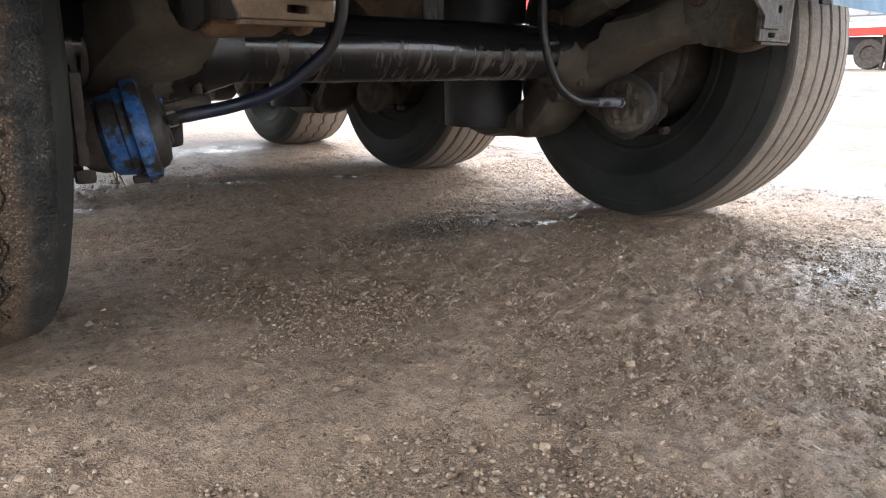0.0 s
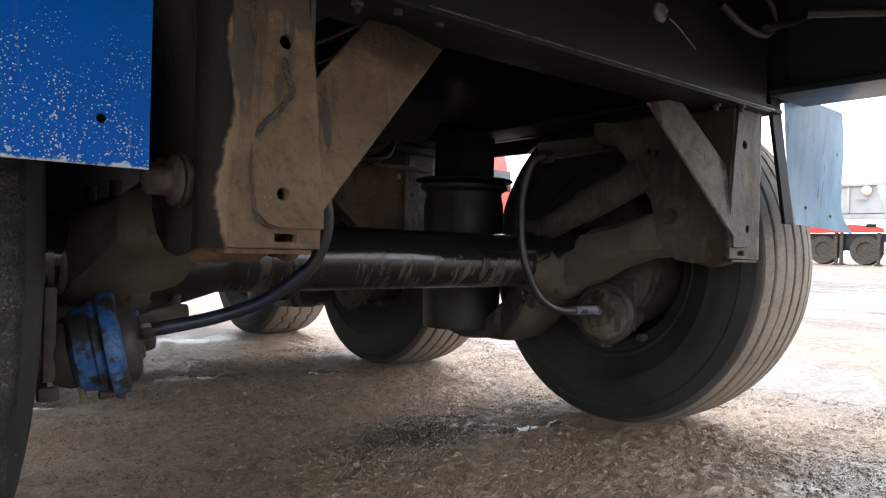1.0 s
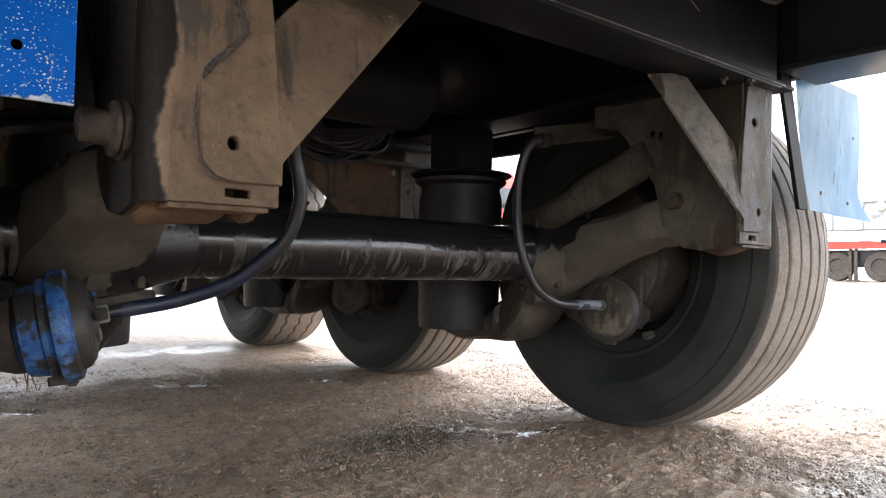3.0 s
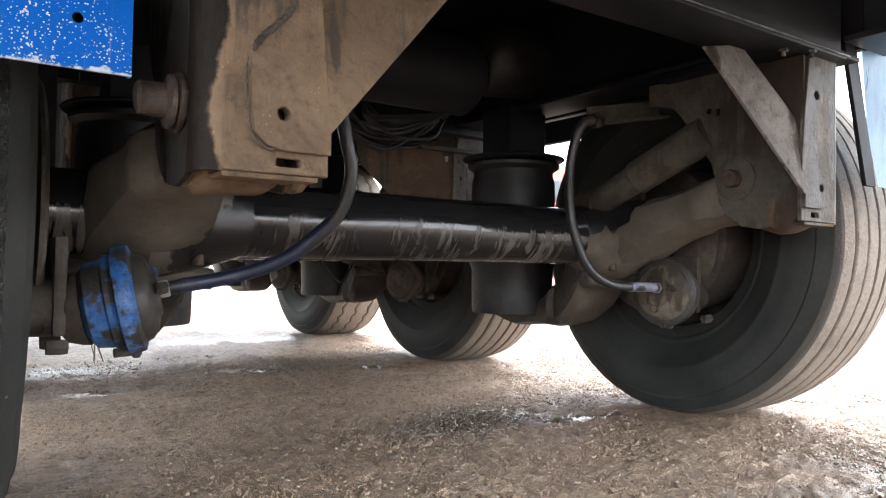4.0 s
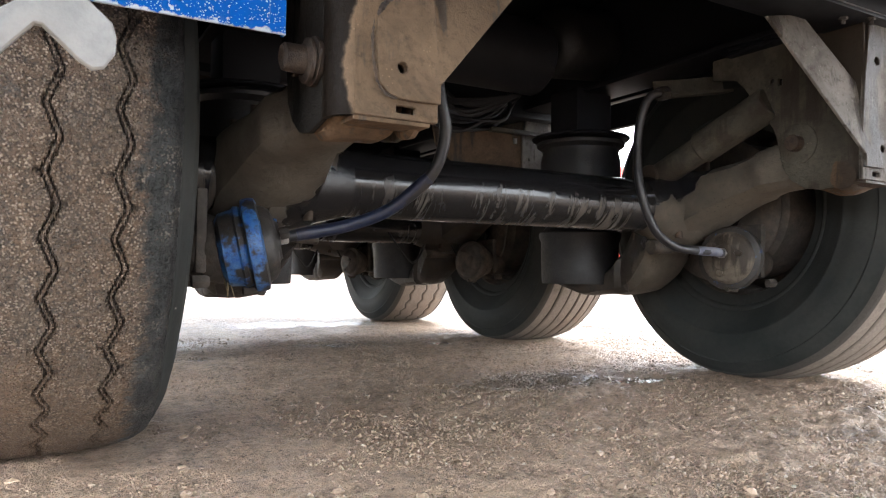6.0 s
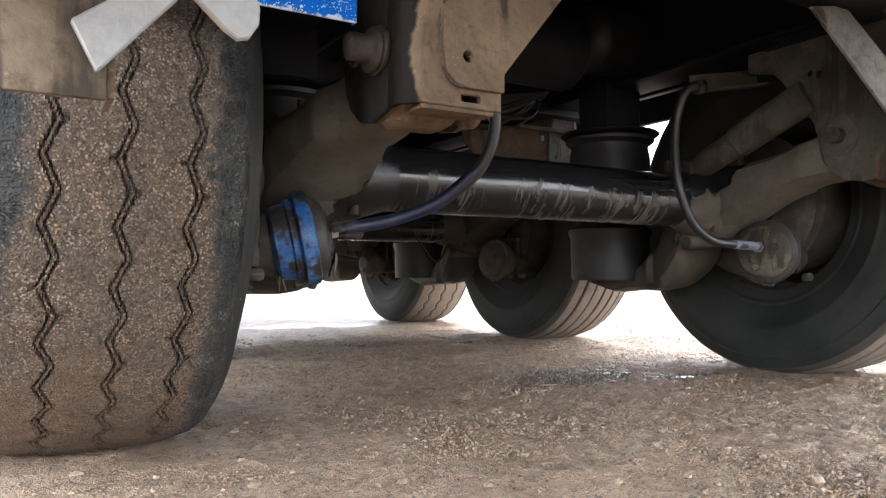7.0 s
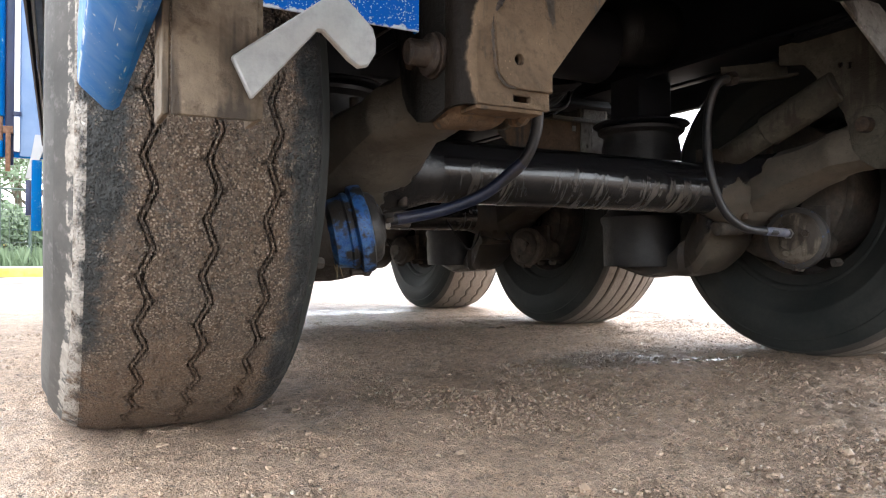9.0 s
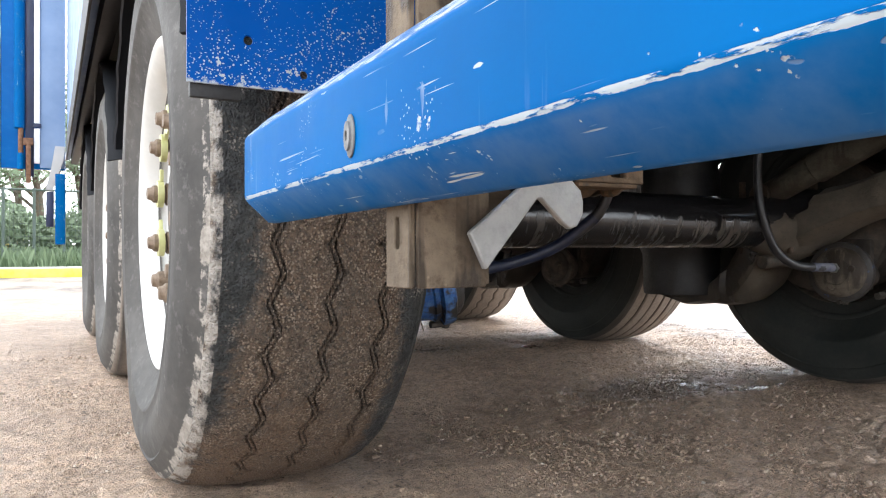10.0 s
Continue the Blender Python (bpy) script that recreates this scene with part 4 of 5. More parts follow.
    if dy == 0:
        for u, yy in ((0.385, f - 0.02), (0.44, f + 0.01)):
            bm = hexnut((X(u), yy, 0.861), (0, 0, -1), 0.010, 0.010)
            rod((X(u), yy, 0.852), (X(u), yy, 0.842), 0.005, 8, bm)
            part("flange_bolt", roughen(bm, 0.0015, 90), OILBLACK, br, "oily bolt under the flange")


def suspension(y, s, chamber_mat):
    """Trailing arm, air spring, axle seat, brake chamber and hose of one side of an axle."""
    dy = y - AXLES[0]

    def X(v):
        return side(v, s)

    # cast trailing arm from the pivot back over the axle to the air spring
    arm = bmesh.new()
    prof = [(0.90, 0.575, 0.04), (0.97, 0.565, 0.062), (1.06, 0.555, 0.06), (1.16, 0.53, 0.06), (1.25, 0.505, 0.075), (1.34, 0.482, 0.10), (1.425, 0.450, 0.105), (1.462, 0.395, 0.115), (1.53, 0.325, 0.100), (1.60, 0.275, 0.062), (1.68, 0.243, 0.032), (1.78, 0.228, 0.022), (1.89, 0.248, 0.014)]
    rings = []
    for yy, zz, hh in [(p.x, p.y, p.z) for p in glide(prof, 4)]:
        w = 0.058 + 0.05 * max(0.0, min(1.0, (yy - 1.0) / 0.3)) * max(0.0, min(1.0, (1.62 - yy) / 0.15))
        ring = []
        for k in range(12):
            t = 2 * math.pi * k / 12
            c, sn = math.cos(t), math.sin(t)
            ring.append(arm.verts.new((X(0.317) - s * -0.0 + (0.03 * s if 1.1 < yy < 1.6 else 0.012 * s) + w * math.copysign(abs(c) ** 0.6, c), yy + dy, zz + hh * math.copysign(abs(sn) ** 0.6, sn))))
        rings.append(ring)
    for a, b in zip(rings, rings[1:]):
        for k in range(12):
            arm.faces.new((a[k], a[(k + 1) % 12], b[(k + 1) % 12], b[k]))
    arm.faces.new(rings[0][::-1]), arm.faces.new(rings[-1])
    bmesh.ops.recalc_face_normals(arm, faces=arm.faces[:])
    arm_ob = part("trailing_arm", roughen(arm, 0.004, 14), ARM, trailer, "dusty cast trailing arm, mud stained")
    # axle collar and saddle
    part("axle_collar", lathe([(0.0757, -0.012), (0.081, 0.004), (0.090, 0.035), (0.104, 0.085), (0.117, 0.14), (0.118, 0.18), (0.10, 0.20)], (X(0.465), y - 0.02, TUBE), (s, 0, 0), 40), ARM, arm_ob, "muddy axle collar")
    for k in (-1, 1):
        for u in (0.26, 0.375):
            part("clamp_bolt", rod((X(u), y + 0.085 * k, HUB - 0.10), (X(u), y + 0.085 * k, HUB + 0.13), 0.011, 10), DARKRUST, arm_ob, "rusty clamp bolt")
    # air spring behind the axle
    c = (X(0.354), y + 0.368)
    spring = part("air_spring", lathe([(0.105, 0.45), (0.122, 0.47), (0.132, 0.52), (0.136, 0.60), (0.135, 0.66), (0.128, 0.69), (0.131, 0.70), (0.148, 0.712), (0.15, 0.722), (0.138, 0.731), (0.12, 0.735)], (c[0], c[1], 0), (0, 0, 1), 40), RUBBER, trailer, "black rubber air spring bellows")
    part("top_flange", lathe([(0.12, 0.732), (0.163, 0.735), (0.167, 0.739), (0.163, 0.744), (0.12, 0.748)], (c[0], c[1], 0), (0, 0, 1), 36), BLACK, spring, "black flange")
    part("pedestal", box(c[0] - 0.075, c[0] + 0.075, c[1] - 0.07, c[1] + 0.07, 0.748, 0.90, 0.004), BLACK, spring, "black box pedestal over the air spring")
    part("air_spring_piston", lathe([(0.0, 0.262), (0.118, 0.262), (0.121, 0.247), (0.127, 0.244), (0.129, 0.252), (0.131, 0.32), (0.132, 0.385), (0.139, 0.40), (0.139, 0.415), (0.12, 0.43), (0.105, 0.46)], (c[0], c[1], 0), (0, 0, 1), 36), RUBBER, spring, "black cylindrical air spring piston")
    # shock absorber from the arm up to the hanger
    p, q = Vector((X(0.405), y - 0.03, 0.562)), Vector((X(0.366), y - 0.375, 0.722))
    m = p.lerp(q, 0.45)
    shock = part("shock_absorber", rod(p, m, 0.038, 20), MUDGREY, trailer, "dusty shock absorber tube")
    part("shock_cover", rod(m - (q - p) * 0.03, q, 0.045, 20), MUDGREY, shock, "muddy shock absorber cover")
    part("shock_eye", rod(p + Vector((-0.04, 0, 0)), p + Vector((0.04, 0, 0)), 0.036, 18), RUSTMUD, shock, "rusty shock absorber eye")
    # brake chamber, tilted, in front of the axle
    bx, by, bz = (0.240 if s < 0 else X(0.262)), y - 0.172, 0.328
    d = Vector((-s, -0.28, 0.22 if s < 0 else 0.06)).normalized()
    ch = lathe([(0.0, -0.066), (0.058, -0.066), (0.070, -0.058), (0.0745, -0.032), (0.079, -0.028), (0.079, -0.02), (0.075, -0.016), (0.076, 0.002), (0.0, 0.002)], (bx, by, bz), d, 32)
    chamber = part("brake_chamber", roughen(ch, 0.002, 25), chamber_mat, trailer, "blue-painted dirty brake chamber" if chamber_mat is BRAKE else "mud-covered brake chamber")
    back = lathe([(0.0, -0.11), (0.04, -0.108), (0.052, -0.10), (0.058, -0.078), (0.062, -0.067), (0.0, -0.0665)], (bx, by, bz), d, 28)
    part("rear_housing", roughen(back, 0.006, 40), DRUM, chamber, "mud-caked rear housing of the chamber")
    cap = lathe([(0.0, 0.0025), (0.076, 0.003), (0.075, 0.014), (0.071, 0.027), (0.062, 0.036), (0.04, 0.042), (0.036, 0.047), (0.0, 0.048)], (bx, by, bz), d, 32)
    for k in range(3):
        a = 0.8 + 2.1 * k
        side_v = Vector((0, math.cos(a), math.sin(a)))
        hexnut(Vector((bx, by, bz)) + d * 0.034 + side_v * 0.047, d, 0.011, 0.016, cap)
    part("chamber_cap", roughen(cap, 0.0025, 30), (DIRTBLUE if chamber_mat is BRAKE else chamber_mat) if s < 0 else (DRUM if chamber_mat is DRUM else CAPMUD), chamber, "oily dirt-brown end cap of the chamber")
    part("clamp_ring", lathe([(0.074, -0.016), (0.089, -0.012), (0.091, 0.0), (0.089, 0.012), (0.079, 0.016)], (bx, by, bz), d, 32), chamber_mat, chamber, "clamp ring of the chamber")
    bm = rod((bx - 0.022, by - 0.004, bz - 0.088), (bx + 0.02, by - 0.008, bz - 0.085), 0.007, 10)
    hexnut((bx + 0.006, by - 0.006, bz - 0.086), (1, 0, 0), 0.012, 0.012, bm)
    roughen(bm, 0.002, 60)
    part("clamp_bolt", bm, DRUM, chamber, "dirty clamp bolt")
    # bracket, pushrod and slack adjuster behind it
    bm = rod((bx + s * 0.09, by + 0.02, bz - 0.01), (bx + s * 0.17, by + 0.04, bz - 0.01), 0.05, 16)
    box(min(bx + s * 0.095, bx + s * 0.115), max(bx + s * 0.095, bx + s * 0.115), by - 0.03, by + 0.17, bz - 0.055, bz + 0.10, 0.006, bm)
    rod((X(0.10), y - 0.01, bz + 0.05), (X(0.42), y - 0.02, bz + 0.03), 0.021, 14, bm)
    for k in range(3):
        hexnut((bx + s * 0.125, by - 0.05 + 0.045 * k, bz - 0.07 + 0.03 * (k % 2)), (-s, 0, 0), 0.013, 0.03, bm)
    part("slack_adjuster", roughen(bm, 0.003, 40), DRUM, trailer, "mud-caked brake linkage")
    bm = lathe([(0.215, 0), (0.225, 0.006), (0.225, 0.012), (0.05, 0.02)], (X(0.115), y, HUB), (s * 1, 0, 0), 40)
    part("backing_plate", bm, DRUM, trailer, "dirty brake backing plate")
    return chamber, Vector((bx, by, bz)), d


ends = {}
for i, y in enumerate(AXLES):
    bm = rod((XL + 0.12, y - 0.02, TUBE), (XR - 0.12, y - 0.02, TUBE), 0.0755, 48, None, 0.02)
    bmesh.ops.subdivide_edges(bm, edges=[e for e in bm.edges if abs(e.verts[0].co.x - e.verts[1].co.x) > 1], cuts=60)
    part("axle", roughen(bm, 0.0015, 9), AXLE, trailer, "wet black axle tube streaked with mud")
    for s in (-1, 1):
        hanger(y, s, i == 0)
        ends[(i, s)] = suspension(y, s, DRUM if i else (BRAKE if s < 0 else DIRTBLUE))

# brake hoses of the first axle, from the chamber up to the frame
for s, pts in ((-1, [(0.292, 1.242, 0.344), (0.337, 1.232, 0.353), (0.412, 1.205, 0.370), (0.482, 1.154, 0.403), (0.537, 1.093, 0.464), (0.554, 1.064, 0.540), (0.537, 1.055, 0.615), (0.524, 1.079, 0.737), (0.542, 1.12, 0.877)]),
               (1, [(1.565, 1.235, 0.341), (1.52, 1.225, 0.344), (1.43, 1.215, 0.346), (1.350, 1.22, 0.356), (1.288, 1.232, 0.403), (1.250, 1.244, 0.511), (1.253, 1.255, 0.63), (1.263, 1.247, 0.709), (1.281, 1.237, 0.75), (1.311, 1.231, 0.76)])):
    part("brake_hose", hose(pts, 0.0118, 14, 8), HOSEMAT, trailer, "black rubber brake hose with a blue sleeve")
    p, q = Vector(pts[0]), Vector(pts[1])
    d = (p - q).normalized()
    bm = hexnut(p - d * 0.012, d, 0.0165, 0.02)
    rod(p + d * 0.004, p + d * 0.045, 0.009, 10, bm)
    hexnut(p + d * 0.03, d, 0.013, 0.016, bm)
    part("hose_fitting", bm, CHROME, trailer, "dull zinc hose fitting")
    sleeve = [Vector(pts[1]).lerp(Vector(pts[0]), 0.4)] + [Vector(p) for p in pts[1:5 if s < 0 else 3]]
    part("hose_sleeve", hose(sleeve, 0.0128, 14, 8), NAVY if s < 0 else PALESLEEVE, trailer, "dark blue hose sleeve" if s < 0 else "worn pale blue-grey hose sleeve")

part("hose_fitting", hexnut((1.306, 1.232, 0.759), (1, -0.05, 0.2), 0.021, 0.03), OILBLACK, trailer, "oily hose union")
bm = box(1.32, 1.60, 1.222, 1.262, 0.750, 0.758, 0.002)
box(1.32, 1.60, 1.257, 1.262, 0.758, 0.80, 0.002, bm)
bm.transform(Matrix.Translation((1.32, 0, 0.754)) @ Matrix.Rotation(radians(-11), 4, "Y") @ Matrix.Translation((-1.32, 0, -0.754)))
part("hose_bracket", roughen(bm, 0.002, 30), MUDGREY, trailer, "dusty angle bracket of the hose")

# ---- frame: rails, cross members, floor
for s in (-1, 1):
    def X(v):
        return side(v, s)
    a, b = sorted((X(0.07), X(0.255)))
    # one beam, two blacks: reflected sky painted into the front, darker behind
    for ya, yb, paint, words in ((-7.0, 0.772, GLOSSBLACK, "glossy black longitudinal beam, lightened for reflected sky"), (0.773, 6.0, WEBBLACK, "matt, darker black longitudinal beam over the axles")):
        bm = box(a if ya < 0 else max(a, min(X(0.145), X(0.177))), b if ya < 0 else min(b, max(X(0.145), X(0.177))), ya, yb, 0.900, 0.914, 0.003)
        box(min(X(0.155), X(0.167)), max(X(0.155), X(0.167)), ya, yb, 0.914, 1.20, 0.003, bm)
        part("outer_rail", bm, paint, trailer, words)
    a, b = sorted((X(0.25), X(0.40)))
    bm = box(a, b, 0.79, 6.0, 0.886, 0.899, 0.003)
    box((a + b) / 2 - 0.006, (a + b) / 2 + 0.006, 0.79, 6.0, 0.899, 1.2, 0.003, bm)
    part("main_rail", bm, BLACK, trailer, "black main frame rail")
for y in (0.775, 2.05, 3.33, -0.9):
    bm = box(0.26, 1.604, y, y + 0.010, 0.868, 1.2, 0.002)
    box(0.26, 1.604, y - 0.012, y + 0.12, 0.858, 0.868, 0.002, bm)
    part("cross_member", bm, WEBBLACK, trailer, "black steel cross member")
# pale strip added as the bright line of light along the flange
part("edge_highlight", roughen(box(0.54, 1.62, 0.7612, 0.7627, 0.8652, 0.8682, 0.0004), 0.0006, 60, 0), LITEDGE, trailer, "thin pale strip painted as the flange's lit edge")
bm = prism([(0.60, 0.868), (1.30, 0.868), (1.30, 0.99), (0.60, 0.99)], "y", 0.89, 0.90, 0.002)
part("stiffener", bm, BLACK, trailer, "black stiffener plate")
# floor and body run on unseen to y -7, holding back light from ahead
part("floor_pan", box(-0.350, 2.20, -7.0, 6.0, 1.2, 1.26, 0.01), BLACK, trailer, "dark underside of the trailer floor")
for x0, x1 in ((-0.375, -0.352), (2.20, 2.275)):
    part("body_side", box(x0, x1, -7.0, 6.0, 1.105 if x0 < 0 else 1.16, 3.1, 0.008), SKYSHEEN if x0 < 0 else BODYBLUE, trailer, "blue body side wall, sky reflection painted in pale" if x0 < 0 else "glossy blue body side wall")
part("front_wall", box(-0.30, 2.20, -7.0, -6.94, 1.26, 3.1, 0.008), BODYBLUE, trailer, "blue front wall of the body")
part("tank", rod((0.78, 1.62, 0.93), (1.20, 1.62, 0.93), 0.11, 32), BLACK, trailer, "black compressed-air tank under the floor")

part("tank", lathe([(0.0, -0.36), (0.06, -0.355), (0.10, -0.33), (0.115, -0.29), (0.115, 0.29), (0.10, 0.33), (0.06, 0.355), (0.0, 0.36)], (1.62, 1.72, 1.06), (1, 0.1, 0.12), 32), RUBBER, trailer, "black dusty air tank under the floor")
# cables under the floor
rnd = random.Random(8)
for k in range(6):
    j = [rnd.uniform(-0.035, 0.035) for _ in range(9)]
    part("cable", hose([(0.80 + j[0], 1.95, 0.97), (1.0, 2.0 + j[1], 0.86 + j[2]), (1.15 + j[3], 2.02, 0.80 + j[4]), (1.32, 2.0 + j[5], 0.84 + j[6]), (1.42 + j[7], 2.04, 0.95), (1.34, 2.06, 1.03 + j[8]), (1.16, 2.04, 1.0 + j[2]), (1.06, 1.98, 0.90 + j[3]), (1.12, 1.9, 0.83 + j[4]), (1.3, 1.85, 0.88)], 0.0065, 8, 7), RUBBER, trailer, "black looped air line")
for k in range(4):
    x = 0.52 + 0.09 * k
    part("air_line", hose([(x, 0.81, 0.94), (x + 0.02, 1.1, 0.925 + 0.01 * k), (x + 0.05, 1.5, 0.95), (x, 2.0, 0.93), (x + 0.04, 3.2, 0.95)], 0.008, 8, 6), RUBBER, trailer, "black air line along the frame")
plate = part("cross_plate", roughen(prism([(1.07, 0.79), (1.45, 0.79), (1.45, 0.56), (1.25, 0.575), (1.215, 0.61), (1.085, 0.722)], "y", 2.040, 2.048, 0.001), 0.002, 20), RUSTMUD, trailer, "mud-brown hanging plate behind the axle")
part("strut", roughen(prism([(1.45, 0.56), (1.503, 0.56), (1.505, 0.64), (1.498, 0.70), (1.506, 0.79), (1.45, 0.79)], "y", 2.034, 2.044, 0.001, [(1.478, 0.70, 0.007, 0.007)]), 0.002, 30), PALEMUD, plate, "pale dusty strut with a hole")
part("ledge", roughen(box(1.30, 1.56, 2.012, 2.06, 0.788, 0.803, 0.003), 0.005, 28, 3), MUDGREY, plate, "dusty crumbling angle bar")
part("splash_panel", box(-0.29, 0.21, 2.045, 2.053, 0.56, 1.198, 0.002), RUBBER, trailer, "black splash panel between the wheels")
part("outrigger", box(1.60, 2.20, 2.36, 2.44, 0.94, 1.198, 0.004), BLACK, trailer, "black outrigger under the floor")
for dy in (0.0, 1.378):
    out = [(1.98, 1.0), (2.12, 0.935), (2.75, 0.94), (2.92, 1.0), (2.92, 1.158), (1.98, 1.158)]
    part("fender_bracket", prism([(u + dy, v) for u, v in out], "x", 2.165, 2.195, 0.003), BLACK, trailer, "black fender bracket below the body side")
for x in (1.47, 1.55):
    part("ledge_bolt", hexnut((x - 0.05, 2.045, 0.775), (0, 0, -1), 0.012, 0.02), GALV, trailer, "pale bolt under the angle bar")
part("cable", hose([(1.30, 0.55, 0.98), (1.45, 0.42, 0.985), (1.56, 0.36, 0.96), (1.60, 0.40, 0.92), (1.585, 0.46, 0.93), (1.62, 0.20, 0.99), (1.62, -0.4, 1.05)], 0.010, 10, 8), RUBBER, trailer, "black sagging cable")
part("cable", hose([(1.36, 0.70, 1.10), (1.42, 0.69, 1.075), (1.458, 0.69, 1.04), (1.445, 0.69, 1.005), (1.40, 0.69, 0.99), (1.34, 0.70, 1.0), (1.27, 0.71, 1.03)], 0.008, 10, 8), CABLE, trailer, "black looped cable")
part("cable", hose([(1.40, 0.68, 1.0), (1.46, 0.685, 1.02), (1.60, 0.69, 1.07), (1.88, 0.70, 1.19)], 0.009, 10, 8), CABLE, trailer, "black cable to the side")
part("cable_tie", hose([(1.07, 0.70, 0.952), (1.10, 0.70, 0.942), (1.135, 0.70, 0.925), (1.162, 0.70, 0.912)], lambda k: 0.0018 - 0.0008 * k, 6, 5), CONNECT, trailer, "pale plastic cable tie")
rag = bmesh.new()
bmesh.ops.create_icosphere(rag, subdivisions=3, radius=1)
rag.transform(Matrix.Translation((1.06, 0.715, 0.965)) @ Matrix.Diagonal((0.018, 0.012, 0.016, 1)))
part("connector", roughen(rag, 0.008, 70), CONNECT, trailer, "pale crumpled plastic connector")
for x in (0.50, 0.58):
    bm = hexnut((x, 0.785, 0.857), (0, 0, -1), 0.0075, 0.008)
    part("flange_bolt", bm, OILBLACK, trailer, "oily bolt under the flange")

# ---- mudguard plates before the wheels
y0 = 0.782
holes = [(0.095, 0.641, 0.0055, 0.0055), (-0.263, 0.645, 0.0055, 0.0055), (-0.194, 0.611, 0.005, 0.005), (0.095, 0.80, 0.0055, 0.0055), (-0.05, 0.80, 0.005, 0.005)]
pl = part("mudguard_plate", prism([(-0.334, 0.588), (0.148, 0.588), (0.148, 0.90), (-0.334, 0.90)], "y", y0, y0 + 0.004, 0.0008, holes), PLATEBLUE, trailer, "blue stone-chipped mudguard plate with bolt holes")
part("edge_fold", prism([(y0 + 0.004, 0.588), (y0 + 0.012, 0.588), (y0 + 0.045, 0.90), (y0 + 0.004, 0.90)], "x", 0.144, 0.148, 0.0006), BLUE, pl, "folded edge of the plate")
part("rubber_lip", box(-0.330, -0.27, y0 + 0.005, y0 + 0.015, 0.572, 0.60, 0.002), RUBBER, pl, "black rubber lip")
# the far plate is bent: its foot kicks out at the corner
bm = bmesh.new()
grid = []
for i in range(15):
    v = i / 14
    row = []
    for j in range(13):
        u = j / 12
        x = (1.790 - 0.098 * v) * (1 - u) + (2.078 - 0.02 * v - 0.012 * math.sin(v * 5)) * u
        z = (0.594 - 0.016 * u * u) * (1 - v) + 0.925 * v
        y = y0 - 0.035 * max(0.0, 1 - v / 0.28) ** 2 * max(0.0, u - 0.45) / 0.55 + 0.006 * math.sin(4.2 * v + 2.5 * u)
        row.append(bm.verts.new((x, y, z)))
    grid.append(row)
for a, b in zip(grid, grid[1:]):
    for j in range(12):
        bm.faces.new((a[j], a[j + 1], b[j + 1], b[j]))
bmesh.ops.solidify(bm, geom=bm.faces[:], thickness=-0.004)
bmesh.ops.recalc_face_normals(bm, faces=bm.faces[:])
pl = part("mudguard_plate", bm, SHEENBLUE, trailer, "weathered blue mudguard plate, pale sheen painted in, with a kicked-out foot")
part("edge_fold", prism([(1.742, 0.594), (1.788, 0.594), (1.690, 0.92), (1.640, 0.92)], "y", y0 + 0.004, y0 + 0.014, 0.0006), BLACK, pl, "dark folded edge of the plate")
for x, z in ((1.835, 0.64), (1.99, 0.625), (2.02, 0.80)):
    part("rivet", lathe([(0.005, 0), (0.0045, 0.002), (0.0, 0.003)], (x, y0 - 0.004, z), (0, -1, 0), 10), RUST, pl, "rusty rivet")

# ---- side guard, its post and the hook (camera side of the trailer)
RX = -0.287
prof = [(RX + 0.040, 0.426), (RX + 0.034, 0.421), (RX + 0.026, 0.422), (RX + 0.004, 0.4425), (RX + 0.001, 0.4462), (RX, 0.449), (RX, 0.4515), (RX, 0.5075), (RX, 0.510), (RX + 0.001, 0.5128), (RX + 0.004, 0.5165), (RX + 0.026, 0.537), (RX + 0.034, 0.538), (RX + 0.040, 0.533),
        (RX + 0.034, 0.531), (RX + 0.026, 0.529), (RX + 0.006, 0.511), (RX + 0.006, 0.449), (RX + 0.028, 0.429), (RX + 0.036, 0.429)]
bm = bmesh.new()
ys = [0.702, 0.699, 0.66, 0.62] + [0.58 - 0.05 * k for k in range(20)] + [-0.8, -1.6, -3.2]
rings = []
for y in ys:
    k = 0.93 if y == 0.702 else 1
    rings.append([bm.verts.new((RX + 0.02 + (u - RX - 0.02) * k, y, 0.478 + (v - 0.478) * k)) for u, v in prof])
for a, b in zip(rings, rings[1:]):
    for i in range(len(prof)):
        j = (i + 1) % len(prof)
        bm.faces.new((a[i], a[j], b[j], b[i]))
bm.faces.new(rings[0]), bm.faces.new(rings[-1][::-1])
bmesh.ops.recalc_face_normals(bm, faces=bm.faces[:])
bm.verts.layers.float.new("wear_glint")
# this layer paints reflected sky and ground onto the chamfers
dusty = bm.verts.layers.float.new("dust_or_sheen")
lay = bm.verts.layers.float["wear_glint"]
for v in bm.verts:
    u = v.co.x - RX
    # ridges are worn bare; the white on the top chamfer is a painted glint
    v[lay] = 0.90 if (u < 0.0012 and abs(v.co.z - 0.4475) < 0.002) else (0.70 if (u < 0.0015 and abs(v.co.z - 0.5115) < 0.002) else (0.87 if v.co.z > 0.515 and u < 0.03 else (0.5 if u > 0.03 else 0.0)))
    if 0.024 < u < 0.036 and v.co.z < 0.4235:
        v[lay] = 0.72
    v[dusty] = 0.35 if v.co.z < 0.444 else (0.9 if v.co.z > 0.515 else 0.0)
guard = part("side_guard_rail", bm, RAILBLUE, trailer, "scratched blue side guard rail with bare edges and painted chamfer sheen")
part("end_cap", prism([(RX + 0.004, 0.449), (RX + 0.028, 0.427), (RX + 0.036, 0.427), (RX + 0.036, 0.531), (RX + 0.028, 0.531), (RX + 0.004, 0.511)], "y", 0.693, 0.698, 0.0008), RAILBLUE, guard, "flat blue end cap")
